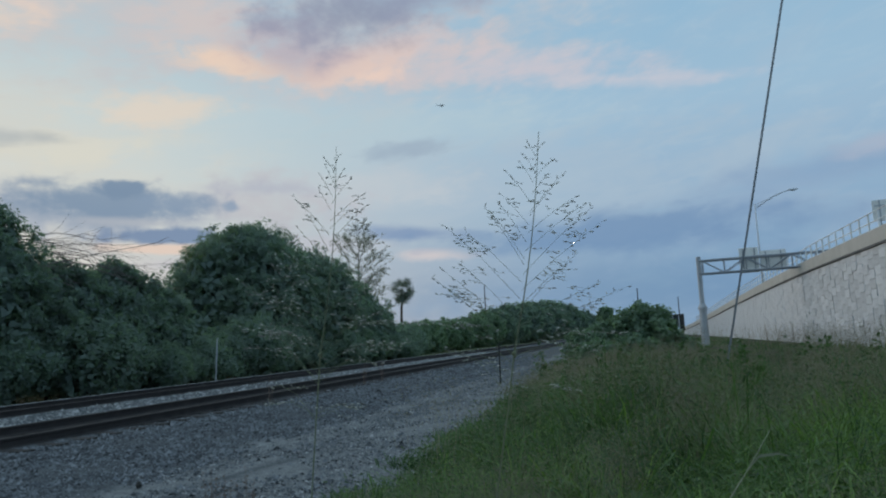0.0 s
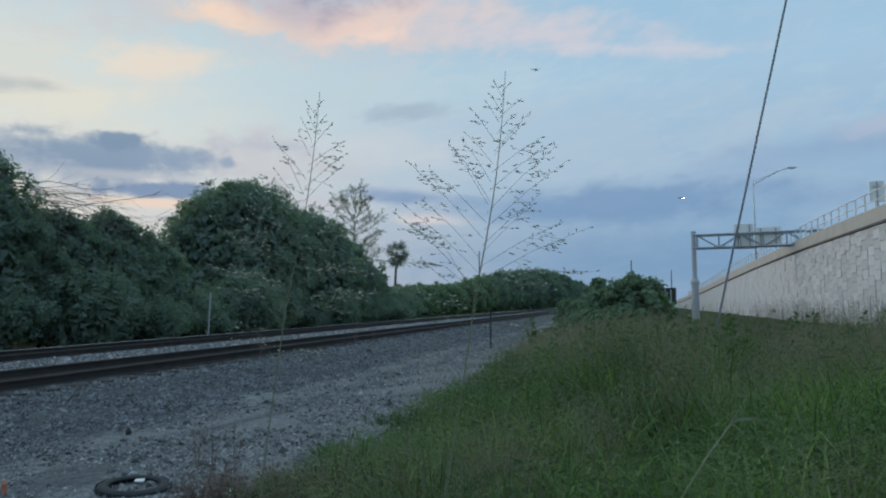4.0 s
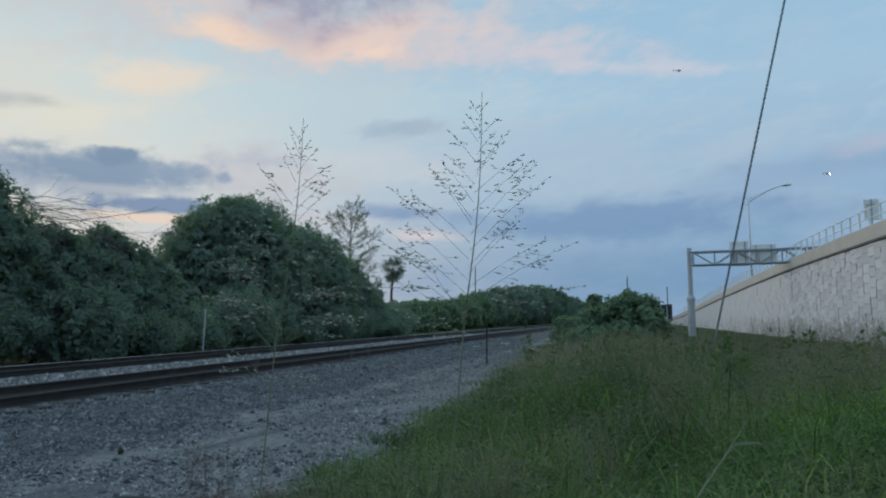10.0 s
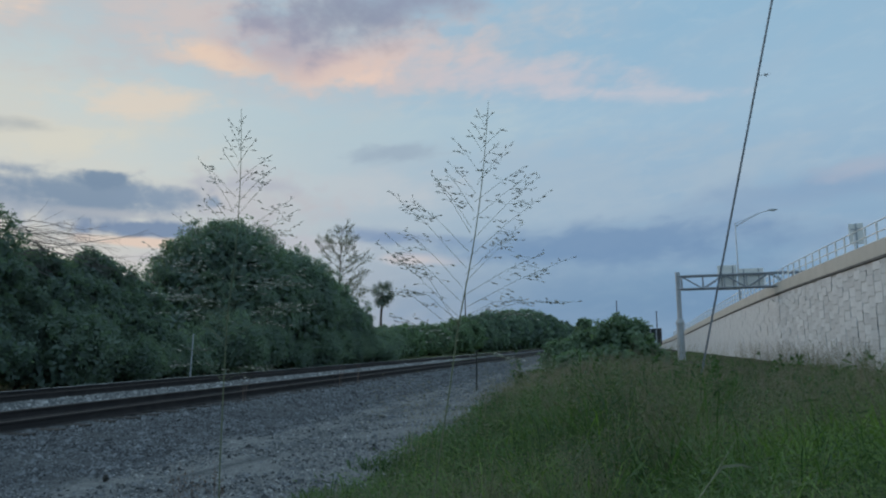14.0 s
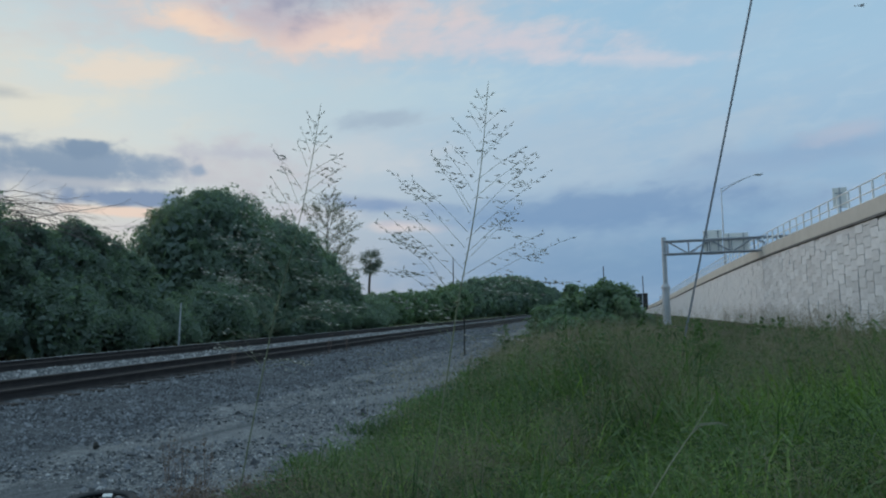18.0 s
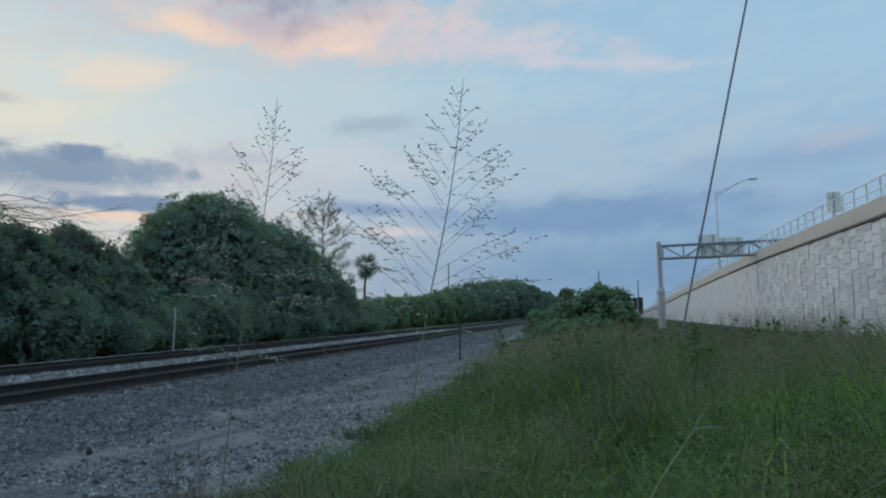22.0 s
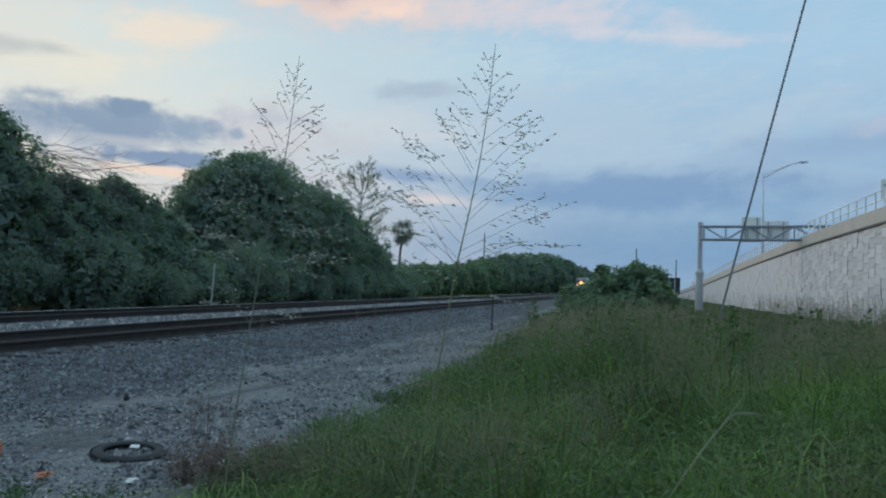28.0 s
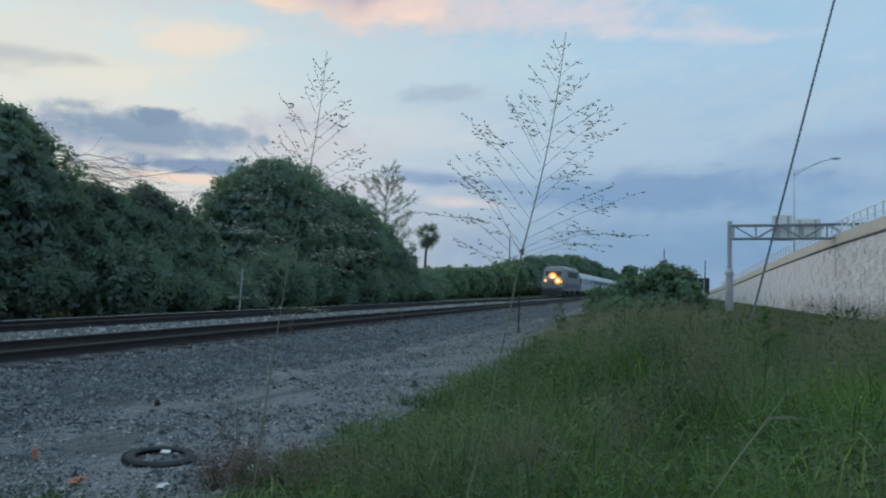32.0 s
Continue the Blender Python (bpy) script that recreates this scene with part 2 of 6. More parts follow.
def leafy(name, dark, light, rough=0.55, passes=0.25, patch_scale=0.5, patch_share=0.4, shine=0.25):
    """Leaves: colour varies from leaf to leaf and over the plant; some light passes through them."""
    m = bpy.data.materials.new(name)
    m.use_nodes = True
    q = Graph(m.node_tree)
    where = q.add("ShaderNodeTexCoord").outputs["Object"]
    r = q.add("ShaderNodeNewGeometry").outputs["Random Per Island"]
    patch = q.noise(where, patch_scale, 3.0)
    v = q.math("ADD", q.math("MULTIPLY", r, 1 - patch_share), q.math("MULTIPLY", q.step(patch, 0.35, 0.65), patch_share))
    c = q.ramp(v, [(0.0, (*dark, 1.0)), (1.0, (*light, 1.0))])
    p = q.add("ShaderNodeBsdfPrincipled")
    q.put(p.inputs["Base Color"], c), q.put(p.inputs["Roughness"], rough), q.put(p.inputs["Specular IOR Level"], shine)
    tr = q.add("ShaderNodeBsdfTranslucent")
    q.put(tr.inputs[0], q.mix(1.0, c, (1.0, 1.15, 0.6, 1.0), "MULTIPLY"))
    s = q.add("ShaderNodeMixShader")
    q.put(s.inputs[0], passes), q.put(s.inputs[1], p.outputs[0]), q.put(s.inputs[2], tr.outputs[0])
    q.put(q.add("ShaderNodeOutputMaterial").inputs[0], s.outputs[0])
    MATS[name] = m
    return m


M_RAIL = surface("rail_steel", [(0.022, 0.02, 0.022), (0.05, 0.043, 0.043)], 0.75, 3, 60, 0.1)
# rail tops: the first has a glint put into its colour, the second none
M_GLINTHEAD = surface("rail_head", [(0.4, 0.41, 0.42), (0.52, 0.53, 0.54)], 0.4, 2, 40, 0.02, metal=0.3)
M_DULLHEAD = surface("dull_rail_head", [(0.06, 0.05, 0.048), (0.1, 0.085, 0.08)], 0.8, 2, 40, 0.05)
M_TIE = surface("tie_wood", [(0.03, 0.026, 0.025), (0.065, 0.056, 0.053)], 0.9, 3, 50, 0.2, object_vary=0.2)
M_STONE = surface("ballast_stone", [(0.055, 0.061, 0.071), (0.17, 0.18, 0.198)], 0.9, 3, 60, 0.2, island=0.75)
M_PALE = surface("pale_stone", [(0.13, 0.135, 0.142), (0.38, 0.38, 0.385)], 0.9, 3, 60, 0.2, island=0.5)
M_BARK = surface("bark", [(0.07, 0.055, 0.045), (0.15, 0.12, 0.1)], 0.9, 4, 40, 0.4)
M_TWIG = surface("dead_twig", [(0.17, 0.15, 0.14), (0.28, 0.255, 0.24)], 0.9, 4, 40, 0.2)
M_PANEL = surface("wall_panel", [(0.56, 0.585, 0.62), (0.72, 0.74, 0.77)], 0.9, 1.6, 9, 0.8, object_vary=0.12)
M_JOINT = surface("wall_joint", [(0.36, 0.37, 0.39), (0.48, 0.49, 0.5)], 0.95, 2, 20, 0.2)
M_COPING = surface("coping_concrete", [(0.46, 0.45, 0.42), (0.58, 0.56, 0.53)], 0.85, 0.8, 14, 0.15)
M_SHADOWLINE = surface("ledge_shadow_tone", [(0.1, 0.1, 0.1), (0.16, 0.16, 0.16)], 0.9, 2, 20, 0.2)
M_ALU = surface("aluminium_rail", [(0.74, 0.76, 0.78), (0.86, 0.87, 0.88)], 0.5, 3, 30, 0.05)
M_GALV = surface("galvanised_steel", [(0.36, 0.385, 0.42), (0.5, 0.525, 0.56)], 0.6, 2, 30, 0.08, metal=0.1)
M_LAMPPOST = surface("lamp_post_steel", [(0.52, 0.55, 0.6), (0.66, 0.69, 0.73)], 0.6, 2, 30, 0.08, metal=0.1)
M_TRUSS = surface("truss_steel", [(0.26, 0.28, 0.32), (0.38, 0.4, 0.44)], 0.6, 2, 30, 0.08, metal=0.2)
M_SIGNBACK = surface("sign_back", [(0.8, 0.79, 0.76), (0.88, 0.87, 0.84)], 0.6, 1, 12, 0.05)
M_WIRE = surface("guy_wire_steel", [(0.19, 0.21, 0.24), (0.28, 0.3, 0.34)], 0.6, 4, 60, 0.1, metal=0.2)
M_DARKPOST = surface("dark_post", [(0.03, 0.03, 0.03), (0.06, 0.055, 0.05)], 0.85, 4, 40, 0.1)
M_TYRE = surface("tyre_rubber", [(0.02, 0.023, 0.026), (0.045, 0.05, 0.056)], 0.75, 8, 60, 0.15)
M_PAPER = surface("white_paper", [(0.7, 0.7, 0.7), (0.82, 0.82, 0.82)], 0.8, 5, 40, 0.05)
M_PLASTIC = surface("clear_plastic", [(0.5, 0.54, 0.5), (0.72, 0.75, 0.72)], 0.35, 5, 40, 0.1)
M_ORANGE = surface("orange_plastic", [(0.36, 0.13, 0.085), (0.52, 0.2, 0.13)], 0.6, 6, 40, 0.1)
M_LOCO = surface("locomotive_grey", [(0.17, 0.175, 0.185), (0.26, 0.265, 0.28)], 0.6, 0.6, 10, 0.03)
M_SILVER = surface("train_silver", [(0.42, 0.44, 0.46), (0.56, 0.58, 0.6)], 0.4, 0.6, 10, 0.03, metal=0.6)
M_NAVY = surface("train_navy", [(0.02, 0.03, 0.06), (0.04, 0.05, 0.09)], 0.4, 0.6, 10, 0.02)
M_GLASS = surface("dark_glass", [(0.015, 0.018, 0.02), (0.03, 0.035, 0.04)], 0.12, 2, 10, 0.0, shine=0.6)
M_UNDER = surface("train_underframe", [(0.03, 0.03, 0.032), (0.06, 0.058, 0.055)], 0.85, 2, 20, 0.1)
M_PLANE = surface("aircraft_paint", [(0.2, 0.2, 0.21), (0.3, 0.3, 0.31)], 0.5, 0.5, 5, 0.02)
M_BOARD = surface("board_green", [(0.02, 0.03, 0.03), (0.04, 0.05, 0.05)], 0.6, 1, 10, 0.05)
M_CAR = surface("car_paint", [(0.4, 0.4, 0.42), (0.5, 0.5, 0.52)], 0.35, 1, 10, 0.02)
M_LAMP = glow("headlight_glow", (1.0, 0.74, 0.32), 2.2)
M_HALO = glow("headlight_glare", (1.0, 0.36, 0.06), 1.2)
M_RED = glow("red_beacon_glow", (1.0, 0.06, 0.05), 9.0)
M_BLUE = glow("blue_beacon_glow", (0.1, 0.3, 1.0), 9.0)
M_AMBER = glow("amber_lamp_glow", (1.0, 0.45, 0.12), 2.5)
M_WHITE = glow("white_lamp_glow", (1.0, 0.92, 0.75), 9.0)
L_DARK = leafy("tree_leaves", (0.18, 0.245, 0.245), (0.25, 0.32, 0.29), 0.65, 0.58, 0.35, 0.6, 0.3)
L_BUSH = leafy("bush_leaves", (0.13, 0.2, 0.15), (0.24, 0.335, 0.215), 0.6, 0.45, 0.5, 0.4, 0.4)
L_PINE = leafy("casuarina_needles", (0.17, 0.18, 0.17), (0.29, 0.29, 0.265), 0.6, 0.4)
L_PALM = leafy("palm_fronds", (0.08, 0.105, 0.095), (0.16, 0.19, 0.16), 0.5, 0.3, 0.5, 0.4, 0.6)
L_GRASS = leafy("grass_blades", (0.024, 0.064, 0.027), (0.145, 0.245, 0.078), 0.6, 0.42, 0.9, 0.55, 0.35)
L_WEED = leafy("weed_leaves", (0.045, 0.08, 0.04), (0.16, 0.23, 0.1), 0.6, 0.35, 1.1, 0.55, 0.35)
L_BRIGHT = leafy("fresh_grass_blades", (0.1, 0.19, 0.042), (0.28, 0.42, 0.1), 0.5, 0.4, 1.2, 0.5, 0.5)
L_SEED = leafy("seed_heads", (0.19, 0.165, 0.14), (0.36, 0.31, 0.26), 0.8, 0.4, 0.8, 0.5)
L_FLORET = leafy("florets", (0.45, 0.46, 0.4), (0.62, 0.62, 0.56), 0.8, 0.3)
M_FADED = surface("faded_leaf", [(0.36, 0.26, 0.06), (0.5, 0.38, 0.1)], 0.7, 10, 60, 0.05)
M_STRAW = surface("straw", [(0.18, 0.19, 0.12), (0.26, 0.265, 0.18)], 0.7, 20, 90, 0.05)
L_DRY = leafy("dry_weeds", (0.13, 0.095, 0.09), (0.28, 0.21, 0.19), 0.8, 0.2)
M_STALK = surface("grass_stalk", [(0.14, 0.16, 0.1), (0.24, 0.26, 0.16)], 0.7, 20, 90, 0.05)
M_SPIKE = surface("spikelet", [(0.3, 0.29, 0.25), (0.48, 0.46, 0.4)], 0.7, 20, 90, 0.05, island=0.5)

# ---- building helpers ----
TH = radians(15.5)
VX, VY = math.sin(TH), math.cos(TH)


def at(u, s, z=0.0):
    """A place u metres to the left of the eye's line along the railway and s metres along it."""
    return Vector((-VY * u + VX * s, VX * u + VY * s, z))


def link(name, mesh, material, parent=None, label=""):
    if material is not None and not mesh.materials:
        mesh.materials.append(material)
    ob = new(name, mesh)
    if parent is not None:
        ob.parent = parent
    if label:
        ob["label"] = label
    return ob


def part(name, bm, material, parent=None, label="", smooth=False):
    mesh = bpy.data.meshes.new(name)
    bm.to_mesh(mesh)
    bm.free()
    if smooth:
        mesh.shade_smooth()
    return link(name, mesh, material, parent, label)


def mesh_np(name, co, faces):
    """A mesh from arrays of points and of faces with one number of corners."""
    co, faces = np.asarray(co, dtype=np.float32), np.asarray(faces, dtype=np.int32)
    me = bpy.data.meshes.new(name)
    me.vertices.add(len(co))
    me.vertices.foreach_set("co", co.ravel())
    me.loops.add(faces.size)
    me.loops.foreach_set("vertex_index", faces.ravel())
    me.polygons.add(len(faces))
    me.polygons.foreach_set("loop_start", np.arange(0, faces.size, faces.shape[1], dtype=np.int32))
    me.update(calc_edges=True)
    return me


def empty(name, m=None):
    ob = new(name)
    if m is not None:
        ob.matrix_basis = m
    return ob


def box(bm, x0, x1, y0, y1, z0, z1, bevel=0.0, m=None):
    made = bmesh.ops.create_cube(bm, size=1.0)["verts"]
    for v in made:
        v.co = Vector(((x0 + x1) / 2 + v.co.x * (x1 - x0), (y0 + y1) / 2 + v.co.y * (y1 - y0), (z0 + z1) / 2 + v.co.z * (z1 - z0)))
    if bevel:
        edges = {e for v in made for e in v.link_edges}
        made = bmesh.ops.bevel(bm, geom=list(edges), offset=bevel, segments=2, affect="EDGES", profile=0.5)["verts"]
    if m is not None:
        bmesh.ops.transform(bm, matrix=m, verts=list(made))
    return bm


def boxed(x0, x1, y0, y1, z0, z1, bevel=0.0):
    return box(bmesh.new(), x0, x1, y0, y1, z0, z1, bevel)


def tube(bm, points, radii, sides=8, cap=True):
    """A tapered tube along points."""
    points = [Vector(p) for p in points]
    rings = []
    for i, p in enumerate(points):
        d = points[min(i + 1, len(points) - 1)] - points[max(i - 1, 0)]
        d.normalize()
        a = d.orthogonal().normalized() if not rings else (rings[-1][1] - d * rings[-1][1].dot(d)).normalized()
        b = d.cross(a)
        r = radii[i] if isinstance(radii, (list, tuple)) else radii
        ring = [bm.verts.new(p + a * (r * math.cos(2 * math.pi * k / sides)) + b * (r * math.sin(2 * math.pi * k / sides))) for k in range(sides)]
        rings.append((ring, a))
    for (r0, _), (r1, _) in zip(rings, rings[1:]):
        for k in range(sides):
            bm.faces.new((r0[k], r0[(k + 1) % sides], r1[(k + 1) % sides], r1[k]))
    if cap:
        bm.faces.new(rings[0][0][::-1])
        bm.faces.new(rings[-1][0])
    return bm


def prism(bm, outline, axis_from, axis_to, axis=1):
    """An outline of (a, b) pairs pushed along an axis (0 x, 1 y)."""
    def place(a, b, c):
        return (c, a, b) if axis == 0 else (a, c, b)
    lo = [bm.verts.new(place(a, b, axis_from)) for a, b in outline]
    hi = [bm.verts.new(place(a, b, axis_to)) for a, b in outline]
    n = len(outline)
    for i in range(n):
        bm.faces.new((lo[i], lo[(i + 1) % n], hi[(i + 1) % n], hi[i]))
    bm.faces.new(lo[::-1]), bm.faces.new(hi)
    bmesh.ops.recalc_face_normals(bm, faces=bm.faces)
    return bm


# ---- ground ----
U_NEAR, U_FAR = (9.35, 10.85), (14.1, 15.6)
RAIL_TOP = 0.40


EDGE_S, EDGE_U = [0, 4.3, 6, 8, 10, 15, 20, 34, 60, 90, 200], [2.45, 2.7, 2.88, 2.85, 2.8, 3.1, 3.4, 4.2, 5.5, 6.3, 7.0]


def grass_edge(s):
    """Where the tall grass begins, across the path, at s metres along it."""
    return float(np.interp(s, EDGE_S, EDGE_U))


def ground_z(u, s):
    prof = np.interp(u, [-40, -13, 2, 5.4, 6.2, 8.3, 9.0, 9.6, 11.6, 12.0, 12.9, 13.3, 16.6, 18.3, 22, 60], [0.0, 0.0, 0.0, -0.02, 0.02, 0.175, 0.212, 0.235, 0.235, 0.2, 0.2, 0.235, 0.235, 0.0, -0.05, 0.0])
    return float(prof)


def build_ground():
    us = [-3000, -1200, -500, -200, -90, -50, -30, -20] + [-14 + 0.5 * i for i in range(32)] + [2 + 0.22 * i for i in range(78)] + [20, 24, 30, 45, 80, 160, 400, 1000, 3000]
    ss = [-3000, -800, -200, -60, -25, -12, -6] + [-2 + 0.3 * i for i in range(90)] + [25 + 1.5 * i for i in range(50)] + [105, 120, 150, 200, 300, 450, 700, 1100, 1800, 3000, 4000]
    co = []
    for s in ss:
        for u in us:
            z = ground_z(u, s)
            if -14 < u < 20 and -3 < s < 100:
                z += 0.035 * noise.noise(Vector((u * 0.9, s * 0.9, 0))) + 0.02 * noise.noise(Vector((u * 3, s * 3, 4)))
            co.append(at(u, s, z))
    w = len(us)
    faces = [(j * w + i, j * w + i + 1, (j + 1) * w + i + 1, (j + 1) * w + i) for j in range(len(ss) - 1) for i in range(w - 1)]
    me = mesh_np("ground", [tuple(c) for c in co], [f[::-1] for f in faces])
    me.shade_smooth()
    m = bpy.data.materials.new("ground")
    m.use_nodes = True
    q = Graph(m.node_tree)
    where = q.add("ShaderNodeTexCoord").outputs["Object"]
    dot = q.add("ShaderNodeVectorMath", "DOT_PRODUCT")
    q.put(dot.inputs[0], where), q.put(dot.inputs[1], (-VY, VX, 0.0))
    dots = q.add("ShaderNodeVectorMath", "DOT_PRODUCT")
    q.put(dots.inputs[0], where), q.put(dots.inputs[1], (VX, VY, 0.0))
    flat = q.combine(q.math("MULTIPLY", dot.outputs["Value"], 1.0), q.math("MULTIPLY", dots.outputs["Value"], 0.35), 0.0)
    blot, grit, fine = q.noise(flat, 0.9, 5.0, 0.6), q.noise(where, 9.0, 5.0, 0.7), q.noise(where, 45.0, 4.0, 0.7)
    u = q.math("ADD", dot.outputs["Value"], q.math("MULTIPLY", q.math("SUBTRACT", blot, 0.5), 2.2))
    mix_v = q.math("ADD", q.math("MULTIPLY", grit, 0.5), q.math("MULTIPLY", fine, 0.5))
    soil = q.ramp(mix_v, [(0.35, (0.03, 0.035, 0.02, 1)), (0.65, (0.08, 0.085, 0.045, 1))])
    pale = q.ramp(mix_v, [(0.34, (0.08, 0.083, 0.09, 1)), (0.55, (0.23, 0.236, 0.24, 1)), (0.7, (0.37, 0.37, 0.368, 1))])
    stone = q.ramp(mix_v, [(0.34, (0.025, 0.028, 0.034, 1)), (0.52, (0.09, 0.098, 0.108, 1)), (0.66, (0.2, 0.205, 0.215, 1))])
    lawn = q.ramp(mix_v, [(0.35, (0.07, 0.09, 0.045, 1)), (0.65, (0.14, 0.16, 0.085, 1))])
    c = q.mix(q.step(u, 2.2, 3.2), soil, pale)
    c = q.mix(q.math("MULTIPLY", q.step(u, 4.6, 5.0), q.math("SUBTRACT", 1.0, q.step(u, 5.1, 5.5)), clamp=True), c, q.mix(0.75, c, stone))
    c = q.mix(q.step(u, 5.7, 6.5), c, stone)
    c = q.mix(q.step(u, 17.2, 18.6), c, lawn)
    # oil-darkened bed between the rails of each track
    bed = q.ramp(mix_v, [(0.3, (0.024, 0.02, 0.02, 1)), (0.65, (0.055, 0.047, 0.046, 1))])
    for lo, hi in (U_NEAR, U_FAR):
        v = dot.outputs["Value"]
        c = q.mix(q.math("MULTIPLY", q.step(v, lo - 0.1, lo + 0.05), q.math("SUBTRACT", 1.0, q.step(v, hi - 0.05, hi + 0.1))), c, bed)
    p = q.add("ShaderNodeBsdfPrincipled")
    q.put(p.inputs["Base Color"], c), q.put(p.inputs["Roughness"], 0.92), q.put(p.inputs["Specular IOR Level"], 0.2)
    b = q.add("ShaderNodeBump")
    q.put(b.inputs["Strength"], 0.7), q.put(b.inputs["Distance"], 0.04), q.put(b.inputs["Height"], mix_v)
    q.put(p.inputs["Normal"], b.outputs[0])
    q.put(q.add("ShaderNodeOutputMaterial").inputs[0], p.outputs[0])
    tagged(link("ground", me, m), "gravel and sandy ground beside a railway", "ground", kind="structure")


build_ground()


def rocks(name, count, u_range, s_near, s_far, size, material, label, seed):
    """Loose stones, thicker near the path's start, each an uneven octahedron."""
    rng = np.random.default_rng(seed)
    s = s_near * (s_far / s_near) ** rng.random(count)
    u = u_range[0] + (u_range[1] - u_range[0]) * rng.random(count)
    z = np.array([ground_z(a, b) for a, b in zip(u, s)])
    base = np.array([(1, 0, 0), (-1, 0, 0), (0, 1, 0), (0, -1, 0), (0.15, -0.1, 1)], float)
    tri = np.array([(0, 2, 4), (2, 1, 4), (1, 3, 4), (3, 0, 4)])
    r = size * np.exp(rng.normal(0, 0.42, count)) * (0.8 + 0.02 * s)
    pts = base[None] * (0.6 + 0.8 * rng.random((count, 5, 1))) + rng.normal(0, 0.2, (count, 5, 3))
    a = rng.random(count) * 6.283
    ca, sa = np.cos(a)[:, None], np.sin(a)[:, None]
    x, y = pts[..., 0] * ca - pts[..., 1] * sa, pts[..., 0] * sa + pts[..., 1] * ca
    pts = np.stack([x, y, pts[..., 2] * 0.85], -1) * r[:, None, None]
    centre = np.stack([-VY * u + VX * s, VX * u + VY * s, z + r * 0.1], -1)
    co = (pts + centre[:, None]).reshape(-1, 3)
    faces = (tri[None] + 5 * np.arange(count)[:, None, None]).reshape(-1, 3)
    tagged(link(name, mesh_np(name, co, faces), material), label, "gravel", kind="stuff")


rocks("ballast", 84000, (5.9, 9.1), 4.0, 50.0, 0.0155, M_STONE, "grey crushed-stone railway ballast", 1)
rocks("ballast_between_tracks", 13000, (11.0, 13.95), 6.0, 60.0, 0.02, M_PALE, "pale crushed stone between two railway tracks", 2)
rocks("path_gravel", 22000, (2.4, 6.3), 3.0, 40.0, 0.011, M_PALE, "small pale stones on a sandy path", 3)
rocks("scattered_stones", 30000, (2.8, 6.2), 3.0, 40.0, 0.014, M_STONE, "scattered grey stones on a sandy path", 4)


def build_track(name, rails, label):
    root = tagged(empty(name, pose(0, 0, 0, 0, 0, -15.5)), label, "railway track", "railway tracks", "structure")
    for u in rails:
        x = -u
        web = [(x - 0.07, 0.225), (x + 0.07, 0.225), (x + 0.07, 0.238), (x + 0.012, 0.262), (x + 0.01, 0.35), (x + 0.036, 0.362), (x + 0.036, 0.386), (x - 0.036, 0.386), (x - 0.036, 0.362), (x - 0.01, 0.35), (x - 0.012, 0.262), (x - 0.07, 0.238)]
        rail = part("rail", prism(bmesh.new(), web, -200, 2600), M_RAIL, root)
        # only the farthest rail gets the painted glint
        part("rail_head", boxed(x - 0.03, x + 0.03, -200, 2600, 0.3865, RAIL_TOP, 0.004), M_GLINTHEAD if u == U_FAR[1] else M_DULLHEAD, rail, "worn rail head")
    mid = -(rails[0] + rails[1]) / 2
    bm = boxed(-1.3, 1.3, -0.12, 0.12, -0.16, 0.0, 0.012)
    first = part("sleeper", bm, M_TIE, root)
    for i in range(150):
        ob = first if i == 0 else new("sleeper", first.data)
        ob.parent = root
        ob.location = (mid + random.uniform(-0.02, 0.02), 1.0 + 0.61 * i, 0.236)
    return root


build_track("track_near", U_NEAR, "steel rails on ties in pale ballast, nearer track")
build_track("track_far", U_FAR, "steel rails on ties in pale ballast, farther track")

# ---- plants ----


def leaf_cards(centres, sizes, rng, droop=0.0, long=1.6, facing=None, corners=4):
    """One pointed leaf of four corners at each centre, turned at random, or with its face roughly towards facing."""
    n = len(centres)
    d = rng.normal(0, 1, (n, 3))
    d[:, 2] = d[:, 2] * 0.7 - droop
    if facing is not None:
        face = facing + rng.normal(0, 0.6, (n, 3)) + np.array([0, 0, 0.4])
        face /= np.linalg.norm(face, axis=1)[:, None]
        d -= face * (d * face).sum(1)[:, None]
    d /= np.linalg.norm(d, axis=1)[:, None] + 1e-9
    e = np.cross(d, rng.normal(0, 1, (n, 3)) if facing is None else face)
    e /= np.linalg.norm(e, axis=1)[:, None] + 1e-9
    d, e = d * (sizes * long / 2)[:, None], e * (sizes / 2)[:, None]
    if corners == 3:
        co = np.stack([centres - d * 0.8 - e * 0.9, centres - d * 0.8 + e * 0.9, centres + d], 1).reshape(-1, 3)
        return co, np.arange(3 * n).reshape(n, 3)
    co = np.stack([centres - d, centres + e * 0.9 - d * 0.1, centres + d, centres - e * 0.9 - d * 0.1], 1).reshape(-1, 3)
    return co, np.arange(4 * n).reshape(n, 4)


